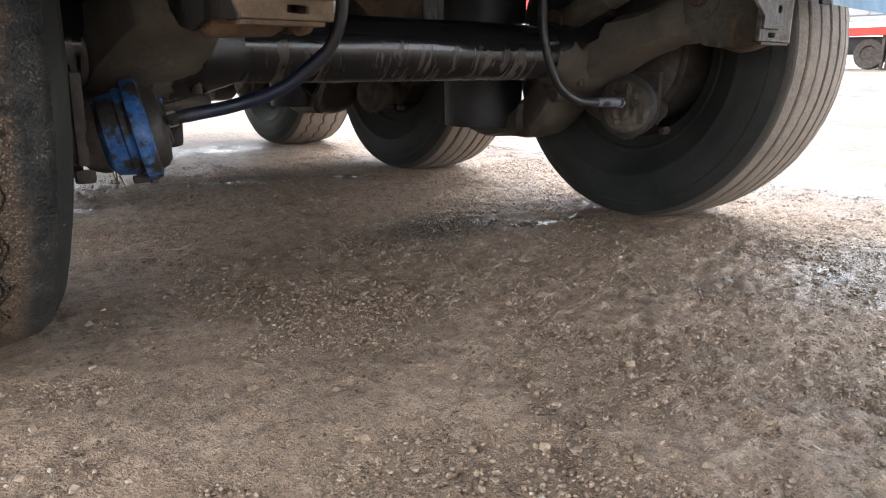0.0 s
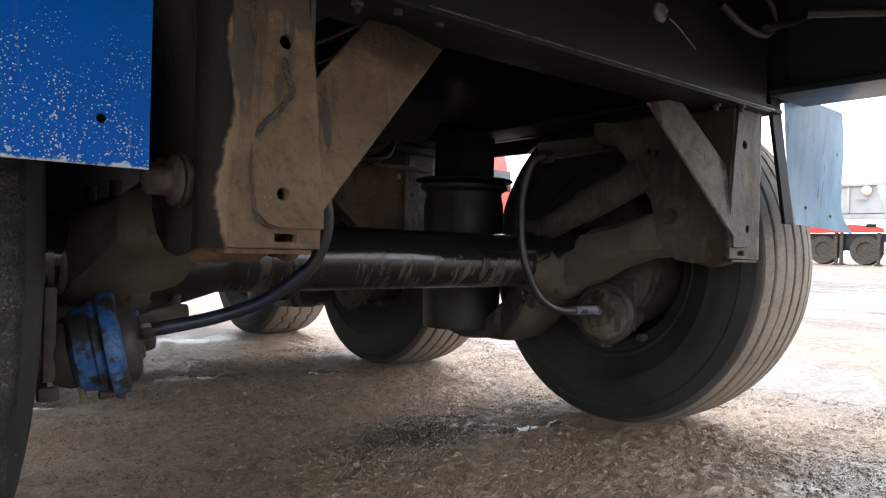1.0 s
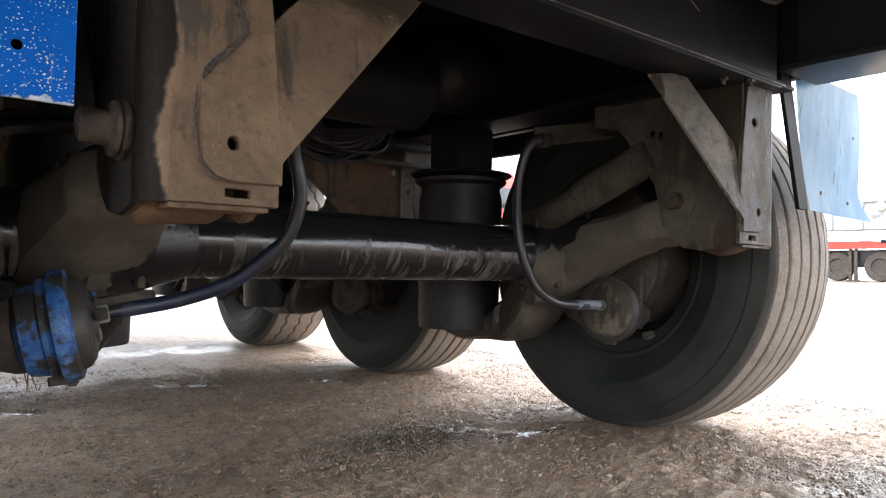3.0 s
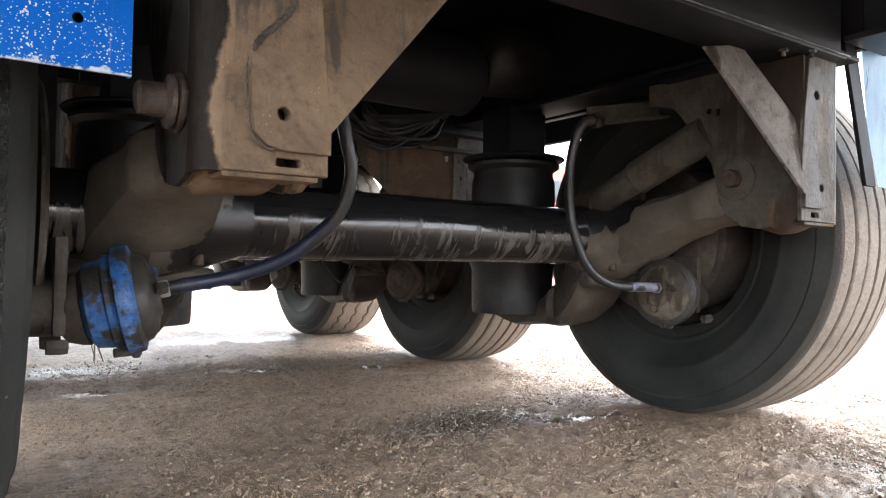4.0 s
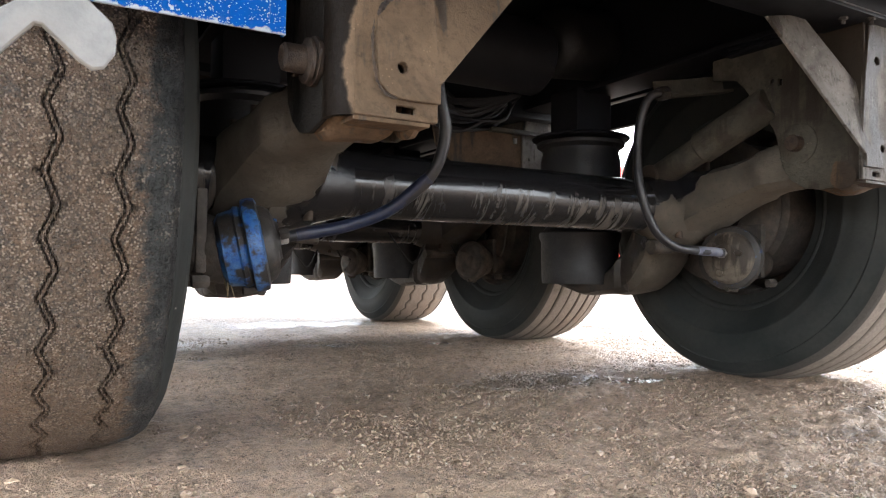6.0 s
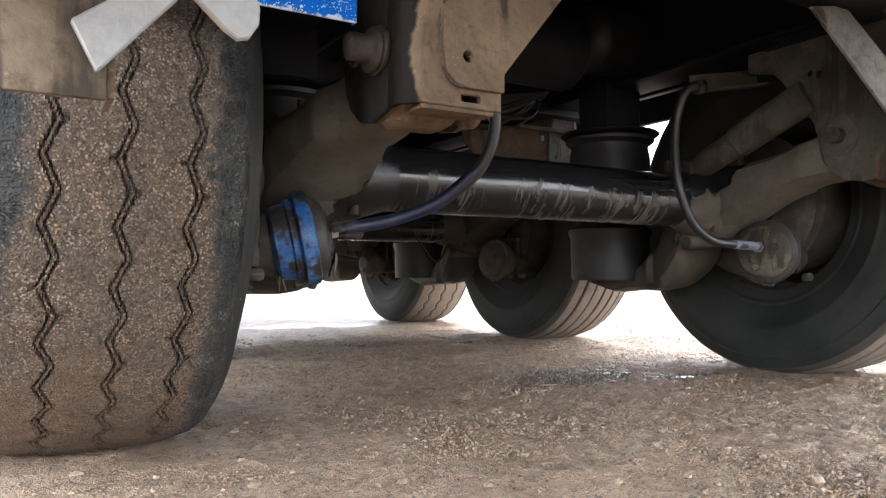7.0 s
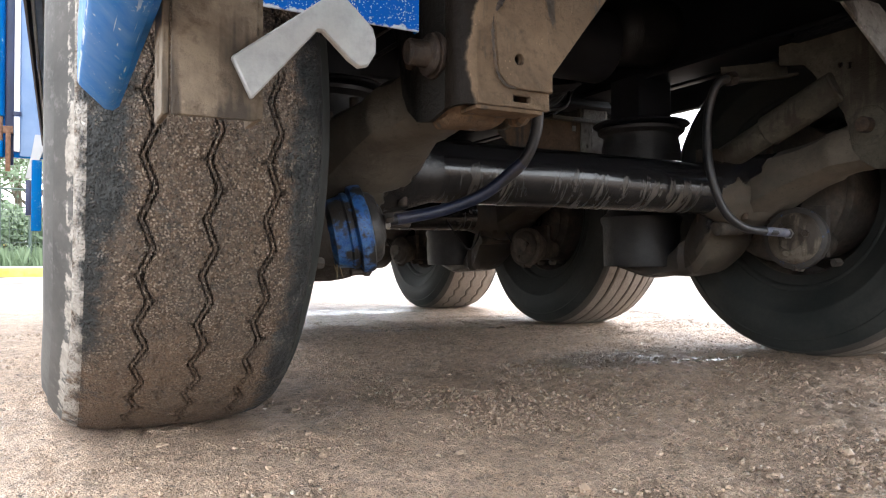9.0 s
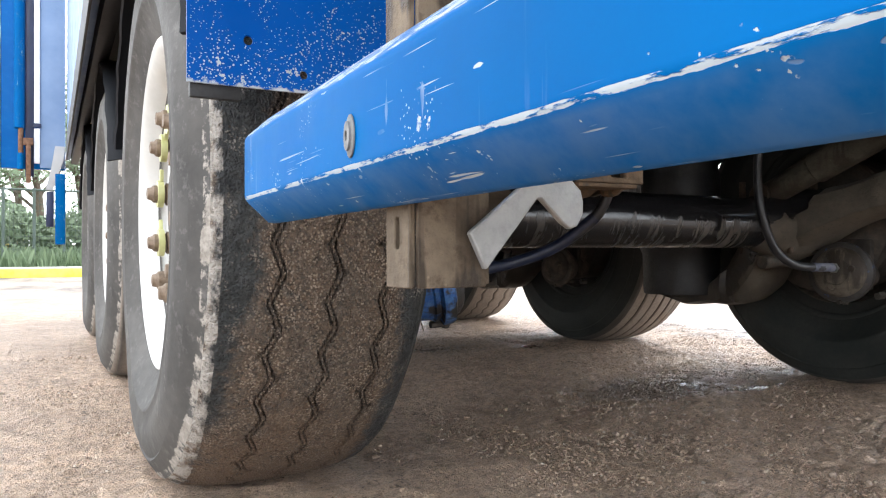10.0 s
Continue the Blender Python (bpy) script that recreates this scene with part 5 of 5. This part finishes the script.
bm = lathe([(0.0082, 0), (0.0080, 0.001), (0.0056, 0.0018), (0.0054, 0.0034), (0.002, 0.0036), (0.0018, 0.0022), (0.0, 0.0022)], (RX - 0.0005, 0.38, 0.469), (-1, 0, 0), 18)
bm.transform(Matrix.Translation((0, 0.38, 0.469)) @ Matrix.Diagonal((1, 1, 1.9, 1)) @ Matrix.Translation((0, -0.38, -0.469)))
part("guard_bolt", bm, BOLTGREY, guard, "zinc bolt and washer in the rail")
post = part("guard_post", prism([(0.378, 0.361), (0.420, 0.361), (0.420, 0.90), (0.378, 0.90)], "x", -0.243, -0.238, 0.001, [(0.400, 0.402, 0.004, 0.012)]), POSTMUD, trailer, "mud-stained folded steel guard post")
part("post_web", box(-0.2375, -0.180, 0.374, 0.380, 0.361, 0.90, 0.0015), POSTMUD, post, "muddy front face of the post")
part("post_flange", box(-0.1795, -0.175, 0.378, 0.42, 0.363, 0.90, 0.001), POSTMUD, post, "")
part("post_arm", box(-0.243, 0.10, 0.385, 0.43, 0.90, 0.94, 0.003), BLACK, post, "black arm to the frame")
V = [(-0.186, 0.374), (-0.200, 0.402), (-0.132, 0.455), (-0.124, 0.4575), (-0.116, 0.455), (-0.096, 0.437), (-0.0935, 0.428), (-0.094, 0.418), (-0.100, 0.408), (-0.107, 0.406), (-0.115, 0.411), (-0.135, 0.429), (-0.139, 0.429)]
part("rope_hook", prism(V, "y", 0.364, 0.371, 0.0012), GALV, trailer, "grey galvanised steel rope hook")

# ---- rear door swung open along the side, fenders and lower side parts
door = part("rear_door", box(-0.805, -0.385, 6.06, 6.12, 1.03, 3.05, 0.01), BODYBLUE, trailer, "blue rear door swung out from the body")
part("door_panel", box(-0.553, -0.388, 6.045, 6.059, 1.04, 3.04, 0.004), SKYSHEEN, door, "glossy blue door skin, sky reflection painted in pale")
part("door_recess", box(-0.648, -0.592, 6.052, 6.059, 0.97, 3.04, 0.002), DEEPBLUE, door, "dark navy recess behind the lock rod")
bm = box(-0.591, -0.5535, 6.03, 6.059, 1.36, 3.04, 0.004)
box(-0.591, -0.5535, 6.03, 6.059, 1.07, 1.33, 0.004, bm)
part("seal_strip", bm, WHITESEAL, door, "white upright seal strip")
part("hinge", roughen(box(-0.595, -0.545, 6.022, 6.03, 1.335, 1.365, 0.002), 0.002, 40), DEEPBLUE, door, "dark blue hinge leaf")
part("lock_rod", rod((-0.685, 6.02, 1.32), (-0.685, 6.02, 3.0), 0.034, 18), RAILBLUE, door, "blue vertical lock rod")
bm = rod((-0.676, 6.02, 1.01), (-0.676, 6.02, 1.33), 0.017, 12)
box(-0.66, -0.595, 6.0, 6.04, 1.20, 1.25, 0.004, bm)
box(-0.64, -0.61, 6.0, 6.04, 0.92, 1.24, 0.004, bm)
part("lock_cam", roughen(bm, 0.003, 30), RUST, door, "rusty lock cam and pin")
part("rod_foot", rod((-0.676, 6.015, 1.02), (-0.676, 6.015, 1.14), 0.022, 12), RAILBLUE, door, "blue foot of the lock rod")
part("door_seal", box(-0.835, -0.806, 6.05, 6.09, 1.03, 3.05, 0.004), GREYBODY, door, "pale rubber door seal")
part("lower_trim", roughen(prism([(-0.515, 0.875), (-0.470, 0.868), (-0.40, 1.09), (-0.385, 1.20), (-0.455, 1.20), (-0.475, 1.06)], "y", 5.99, 6.02, 0.002), 0.003, 25), PALETRIM, trailer, "pale grey corner trim of the body")
part("buffer", roughen(box(-0.512, -0.462, 6.0, 6.05, 0.60, 0.862, 0.006), 0.003, 20), DEEPBLUE, trailer, "dark navy buffer block")
part("rear_post", box(-0.455, -0.396, 5.28, 5.31, 0.46, 0.925, 0.006), RAILBLUE, trailer, "blue rear corner plate")
part("side_rail_trim", box(-0.386, -0.376, -7.0, 6.0, 1.098, 1.135, 0.003), GREYBODY, trailer, "pale lower trim of the body side")
rnd = random.Random(12)
edge = [(0.9 + 0.055 * k + rnd.uniform(-0.012, 0.012), 1.112 + rnd.uniform(-0.012, 0.014)) for k in range(78)]
part("rubber_skirt", prism([(0.9, 1.0)] + edge + [(edge[-1][0], 1.0)], "x", -0.394, -0.387, 0), WEBBLACK, trailer, "black rubber skirt with a ragged edge")
part("skirt_rail", box(-0.350, -0.30, 0.9, 5.9, 1.06, 1.198, 0.004), WEBBLACK, trailer, "black rail behind the skirt")
for wy in AXLES:
    # mudguard arch with a ragged rubber edge
    bm = bmesh.new()
    rows = []
    for i in range(41):
        a = radians(18 + 144 * i / 40)
        ragged = rnd.uniform(-0.003, 0.003)
        rows.append([bm.verts.new((x, wy + r * math.cos(a), HUB + r * math.sin(a) * 0.98)) for x, r in ((-0.325 + ragged, 0.585), (-0.30, 0.60), (0.08, 0.60), (0.08, 0.606), (-0.30, 0.606), (-0.33 + ragged, 0.59))])
    for a, b in zip(rows, rows[1:]):
        for k in range(6):
            bm.faces.new((a[k], a[(k + 1) % 6], b[(k + 1) % 6], b[k]))
    bm.faces.new(rows[0]), bm.faces.new(rows[-1][::-1])
    bmesh.ops.recalc_face_normals(bm, faces=bm.faces[:])
    part("mudguard", bm, WEBBLACK, trailer, "black rubber mudguard with a ragged edge")
part("rear_lamp", box(-0.25, -0.05, 6.0, 6.04, 0.95, 1.08, 0.006), RED, trailer, "red tail lamp")

for y, seed in ((AXLES[1], 3), (AXLES[2], 5)):
    rnd = random.Random(seed)
    for k in range(3):
        x = 1.2 + 0.28 * k
        part("sensor_wire", hose([(x, y - 0.05, TUBE + 0.05), (x + 0.05, y - 0.10, TUBE - 0.07), (x + 0.14, y - 0.10, TUBE - 0.15 - rnd.uniform(0, 0.05)), (x + 0.22, y - 0.06, TUBE - 0.08), (x + 0.26, y, TUBE - 0.02)], 0.0045, 7, 6), RUBBER, trailer, "thin black sensor wire")
# dry grass caught under the left brake
tuft = bmesh.new()
rnd = random.Random(6)
for _ in range(6):
    p = Vector((0.185 + rnd.uniform(-0.008, 0.008), 1.235 + rnd.uniform(-0.01, 0.01), 0.268))
    q = p + Vector((rnd.uniform(-0.018, 0.018), rnd.uniform(-0.01, 0.01), rnd.uniform(-0.042, -0.022)))
    rod(p, q, 0.0009, 5, tuft)
part("grass_tuft", tuft, STRAW, trailer, "dry grass caught on the brake")

# ---------------------------------------------------------------- yard surroundings


def far_wheel(parent, x, y, z, r, w):
    t = part("wheel", lathe([(r * 0.55, -w / 2), (r * 0.95, -w / 2), (r, -w * 0.4), (r, w * 0.4), (r * 0.95, w / 2), (r * 0.55, w / 2), (r * 0.5, w * 0.3), (r * 0.2, w * 0.3), (0.001, w * 0.35)], (x, y, z + r), (-1, 0, 0), 24), DRUM, parent, "dark truck wheel")
    return t


def tipper(x, y0, length, body, chassis, label, lamp=False):
    """A tipper trailer that shows its long side to -x; y0 is its open-framed end."""
    z = rise(x, y0)
    y1 = y0 + length
    t = thing("tipper_trailer", x, y0 + length / 2, z, label, "trailer", "parked tippers")
    f = x - 1.2
    part("tub", prism([(y0 + 0.34, z + 1.58), (y1 - 0.25, z + 1.58), (y1, z + 1.75), (y1, z + 2.45), (y0 + 0.62, z + 2.45)], "x", f, x + 1.2, 0.02), body, t, "dull alloy tub with a sloping end")
    for k in range(int(length / 0.9)):
        yy = y0 + 1.35 + 0.9 * k
        part("rib", prism([(yy, z + 1.6), (yy + 0.09, z + 1.6), (yy + 0.09, z + 2.45), (yy, z + 2.45)], "x", f - 0.07, f, 0.01), body, t)
    part("top_rail", box(f - 0.1, f + 0.05, y0 + 0.02, y1, z + 2.43, z + 2.53, 0.02), body, t, "top edge of the tub")
    part("lower_rail", prism([(y0, z + 1.40), (y1, z + 1.40), (y1, z + 1.56), (y0 + 0.34, z + 1.56), (y0 + 0.3, z + 1.48), (y0, z + 1.50)], "x", f - 0.06, f + 0.04, 0.01), body, t, "lower edge of the tub")
    # open frame with steps at the end
    for yy in (y0, y0 + 0.30):
        part("frame_post", box(f - 0.08, f - 0.02, yy, yy + 0.06, z + 1.42, z + 2.44, 0.006), body, t, "upright of the end frame")
    for zz in (1.62, 1.95, 2.22):
        part("step", box(f - 0.075, f - 0.03, y0 + 0.06, y0 + 0.30, z + zz, z + zz + 0.04, 0.005), body, t, "step of the end frame")
    part("shelf", box(f - 0.16, f - 0.07, y0 + 0.85, y0 + 1.15, z + 2.0, z + 2.05, 0.006), body, t, "small shelf on the tub side")
    part("brace", rod((f - 0.05, y0 + 0.1, z + 1.45), (f - 0.05, y0 + 0.34, z + 1.72), 0.025, 8), body, t)
    if lamp:
        part("warning_lamp", lathe([(0.0, 0), (0.12, 0.0), (0.15, 0.05), (0.12, 0.1), (0.0, 0.12)], (f - 0.04, y0 + 0.85, z + 2.28), (-1, 0, 0), 20), LAMPCOVER, t, "cream round lamp cover")
    part("chassis", prism([(y0 + 0.45, z + 1.02), (y1, z + 0.95), (y1, z + 1.22), (y0 + 1.2, z + 1.25), (y0 + 0.5, z + 1.16)], "x", x - 1.1, x - 0.9, 0.01), chassis, t, "painted chassis beam")
    part("valve_box", box(x - 1.14, x - 1.09, y0 + 0.62, y0 + 0.90, z + 1.17, z + 1.27, 0.01), BLACK, t, "dark valve box on the beam")
    part("underbody", box(x - 0.8, x + 0.85, y0 + 0.3, y1, z + 0.45, z + 0.98, 0.03), RUBBER, t, "dark running gear")
    for yy in (y0 + 0.02, y1 - 2.0):
        bm = prism([(yy, z + 0.33), (yy + 0.36, z + 0.33), (yy + 0.36, z + 0.72), (yy, z + 0.72)], "x", x - 1.18, x - 0.85, 0.02)
        part("equipment_box", bm, body, t, "grey box under the chassis")
        part("box_lid", box(x - 1.195, x - 1.18, yy + 0.10, yy + 0.27, z + 0.44, z + 0.62, 0.004), GREYBODY, t)
        part("box_bracket", box(x - 1.16, x - 1.08, yy + 0.12, yy + 0.2, z + 0.72, z + 1.0, 0.006), body, t)
    for k in range(3):
        far_wheel(t, x - 0.75, y0 + 1.0 + 1.25 * k, z, 0.46, 0.34)
    for yy in (y0 + 0.55, y0 + 1.62, y0 + 1.78):
        part("landing_leg", box(x - 1.0, x - 0.9, yy, yy + 0.09, z, z + 1.0, 0.01), DRUM, t, "dark landing leg")
        part("leg_foot", box(x - 1.06, x - 0.84, yy - 0.05, yy + 0.14, z - 0.02, z + 0.03, 0.008), DRUM, t)
    return t


tipper(25.2, 7.83, 5.2, TUBGREY, RED, "pale grey alloy tipper trailer with a red chassis", True)
tipper(28.5, 1.2, 7.9, BLACK, BLACK, "dark grey tipper trailer parked on the yard")


def lorry(x, y, paint, label):
    z = rise(x, y)
    t = thing("truck", x, y, z, label, "truck", "parked trucks")
    bm = prism([(-1.1, 0.7), (1.1, 0.7), (1.1, 2.9), (0.8, 3.1), (-0.7, 3.1), (-1.1, 1.9)], "x", -1.2, 1.2, 0.06)
    bm.transform(Matrix.Translation((x, y, z)))
    part("cab", bm, paint, t, "painted truck cab")
    part("window", box(x - 1.215, x - 1.19, y - 0.75, y + 0.3, z + 1.9, z + 2.6, 0.03), DARKGLASS, t, "dark side window")
    part("windscreen", box(x - 1.05, x + 1.05, y - 1.06, y - 0.98, z + 1.95, z + 2.6, 0.03), DARKGLASS, t, "dark windscreen")
    part("bumper", box(x - 1.2, x + 1.2, y - 1.25, y - 1.05, z + 0.35, z + 0.8, 0.05), paint, t)
    part("chassis", box(x - 0.5, x + 0.5, y + 1.0, y + 4.6, z + 0.75, z + 1.05, 0.03), BLACK, t)
    for yy in (y - 0.2, y + 3.0, y + 4.2):
        for xx in (x - 1.0, x + 1.0):
            far_wheel(t, xx, yy, z, 0.5, 0.32)
    return t


lorry(13.2, 15.4, RED, "red truck parked far across the yard")
lorry(8.2, 30.0, RED, "red truck standing behind the trailer")
lorry(27.0, 14.5, WHITECAB, "white truck parked beside the tippers")


def car(x, y, paint, label):
    z = rise(x, y)
    t = thing("car", x, y, z, label, "car", "parked cars")
    bm = prism([(-2.1, 0.3), (2.1, 0.3), (2.15, 0.75), (1.9, 0.9), (1.2, 0.95), (0.5, 1.42), (-1.2, 1.45), (-1.9, 1.0), (-2.15, 0.85)], "y", -0.85, 0.85, 0.08)
    bm.transform(Matrix.Translation((x, y, z)))
    part("body", bm, paint, t, "painted car body")
    part("side_window", prism([(x - 1.5, z + 0.98), (x + 0.9, z + 0.98), (x + 0.45, z + 1.34), (x - 1.1, z + 1.36)], "y", y - 0.87, y - 0.845, 0.01), DARKGLASS, t, "dark side windows")
    for dx in (-1.35, 1.35):
        part("wheel", lathe([(0.2, -0.1), (0.31, -0.1), (0.32, 0), (0.31, 0.1), (0.2, 0.1)], (x + dx, y - 0.75, z + 0.32), (0, -1, 0), 20), RUBBER, t, "dark car wheel")
    return t


car(10.2, 31.5, GREYBODY, "silver car parked far behind the trailer")
car(13.5, 32.5, BLACK, "dark car parked far behind the trailer")

# ---- kerb, verge, fence, trees
kerb = part("kerb", box(-40, 4.5, 16.4, 16.6, -0.05, 0.13, 0.02), KERB)
tagged(kerb, "yellow-painted concrete kerb along the verge", "kerb", "", "structure")
verge_kerb = part("kerb_back", box(-40, 4.5, 16.62, 16.9, -0.05, 0.16, 0.02), CONCRETE)
tagged(verge_kerb, "pale concrete edge behind the kerb", "kerb", "", "structure")
verge = part("verge", box(-40, 4.5, 16.9, 30, -0.05, 0.15, 0.0), GRASS)
tagged(verge, "green grass verge behind the fence", "verge", "", "structure")


def blades(name, x0, x1, y0, y1, count, hmin, hmax, seed, label):
    rnd = random.Random(seed)
    verts, faces = [], []
    for _ in range(count):
        x, y, h, a = rnd.uniform(x0, x1), rnd.uniform(y0, y1), rnd.uniform(hmin, hmax), rnd.uniform(0, 6.28)
        dx, dy = 0.02 * math.cos(a), 0.02 * math.sin(a)
        bend = rnd.uniform(-0.4, 0.4) * h
        i = len(verts)
        verts += [(x - dx, y - dy, 0.14), (x + dx, y + dy, 0.14), (x + dx + bend * 0.5, y + dy, 0.14 + h * 0.7), (x + bend, y, 0.14 + h)]
        faces += [(i, i + 1, i + 2), (i, i + 2, i + 3)]
    me = bpy.data.meshes.new(name)
    me.from_pydata(verts, [], faces)
    me.materials.append(LEAF)
    tagged(place(name, me, smooth=False), label, "grass", "", "stuff")


blades("grass", -6, 3, 16.95, 22, 9000, 0.12, 0.5, 5, "tall uneven green grass on the verge")

def hedge():
    rnd = random.Random(21)
    verts, faces = [], []
    for _ in range(26000):
        x, y = rnd.uniform(-7, 3.2), rnd.uniform(19.5, 22.5)
        top = 1.3 + 0.7 * noise.noise((x * 0.9, y * 0.9, 0)) + 0.35 * noise.noise((x * 3, y * 3, 4))
        p = Vector((x, y, 0.15 + (top if top > 0.3 else 0.3) * rnd.random() ** 0.6))
        u = Vector((rnd.gauss(0, 1), rnd.gauss(0, 1), rnd.gauss(0, 1))).normalized()
        v, k = u.orthogonal(), rnd.uniform(0.04, 0.08)
        i = len(verts)
        verts.extend([tuple(p - u * k), tuple(p + v * k * 0.5), tuple(p + u * k), tuple(p - v * k * 0.5)])
        faces.append((i, i + 1, i + 2, i + 3))
    me = bpy.data.meshes.new("bushes")
    me.from_pydata(verts, [], faces)
    me.materials.append(LEAF)
    tagged(place("bushes", me, smooth=False), "loose green bushes behind the mesh fence", "bush", "", "stuff")


hedge()
fence = thing("fence", -3, 18, 0.14, "dark metal mesh fence on the verge", "fence")
for k in range(-18, 14):
    x = -0.82 + 0.58 * k
    part("post", rod((x, 18, 0.1), (x, 18, 1.86), 0.032, 10), FENCE, fence)
part("top_rail", rod((-11.5, 18, 1.86), (7, 18, 1.80), 0.022, 8), FENCE, fence)
for k in range(12):
    part("wire", rod((-11.5, 18, 0.25 + 0.14 * k), (7, 18, 0.25 + 0.14 * k), 0.004, 5), FENCE, fence)
bm = bmesh.new()
for k in range(260):
    x = -11.5 + 0.07 * k
    own = [bm.verts.new((x + dx, 18.0, z)) for dx, z in ((-0.003, 0.2), (0.003, 0.2), (0.003, 1.82), (-0.003, 1.82))]
    bm.faces.new(own)
part("mesh_wires", bm, FENCE, fence, "thin upright mesh wires", False)["kind"] = "stuff"

hut = thing("hut", -1.36, 23.5, 0.14, "small ochre hut behind the fence", "hut")
part("wall", box(-1.62, -1.10, 23, 24, 0.1, 1.42, 0.02), HUT, hut)
part("roof", box(-1.70, -1.02, 22.9, 24.1, 1.42, 1.50, 0.02), CONCRETE, hut)


def tree(x, y, h, spread_r, seed, label):
    rnd = random.Random(seed)
    t = thing("tree", x, y, 0.1, label, "tree", "trees behind the fence")
    bm = hose([(x, y, 0), (x + 0.1, y, h * 0.25), (x - 0.1, y + 0.1, h * 0.5), (x + 0.05, y, h * 0.8)], lambda k: 0.16 * (1 - 0.8 * k), 10, 5)
    tips = []
    for i in range(9):
        z = h * rnd.uniform(0.3, 0.75)
        a = rnd.uniform(0, 6.28)
        r = spread_r * rnd.uniform(0.5, 0.95)
        tip = Vector((x + r * math.cos(a), y + r * math.sin(a), z + rnd.uniform(0.3, 1.2)))
        tips.append(tip)
        hose([(x, y, z * 0.8), Vector((x, y, z * 0.9)).lerp(tip, 0.5), tip], lambda k: 0.06 * (1 - 0.85 * k), 7, 4, bm)
    part("trunk", bm, BARK, t, "brown trunk with limbs")
    verts, faces = [], []
    tips += [Vector((x, y, h * 0.85)), Vector((x, y, h * 0.65))]
    for c in tips:
        for _ in range(9):
            cc = c + Vector((rnd.gauss(0, spread_r * 0.22), rnd.gauss(0, spread_r * 0.22), rnd.gauss(0, h * 0.07)))
            for _ in range(55):
                p = cc + Vector((rnd.gauss(0, 0.22), rnd.gauss(0, 0.22), rnd.gauss(0, 0.18)))
                u = Vector((rnd.gauss(0, 1), rnd.gauss(0, 1), rnd.gauss(0, 1))).normalized()
                v = u.orthogonal()
                s = rnd.uniform(0.03, 0.07)
                i = len(verts)
                verts.extend([tuple(p - u * s), tuple(p + v * s * 0.5), tuple(p + u * s), tuple(p - v * s * 0.5)])
                faces.append((i, i + 1, i + 2, i + 3))
    me = bpy.data.meshes.new("crown")
    me.from_pydata(verts, [], faces)
    me.materials.append(LEAF)
    place("crown", me, t, "uneven green leaf crown", False)


tree(-2.6, 24, 6.5, 2.2, 1, "green leafy tree behind the mesh fence")
tree(0.3, 27, 7.5, 2.4, 2, "tall green tree behind the mesh fence")
tree(-0.9, 25, 7, 2.4, 7, "broad green tree behind the ochre hut")
tree(-1.6, 29, 9, 3.0, 9, "tall dense green tree at the yard's edge")
tree(-5.5, 26, 8, 2.6, 3, "wide green tree behind the mesh fence")
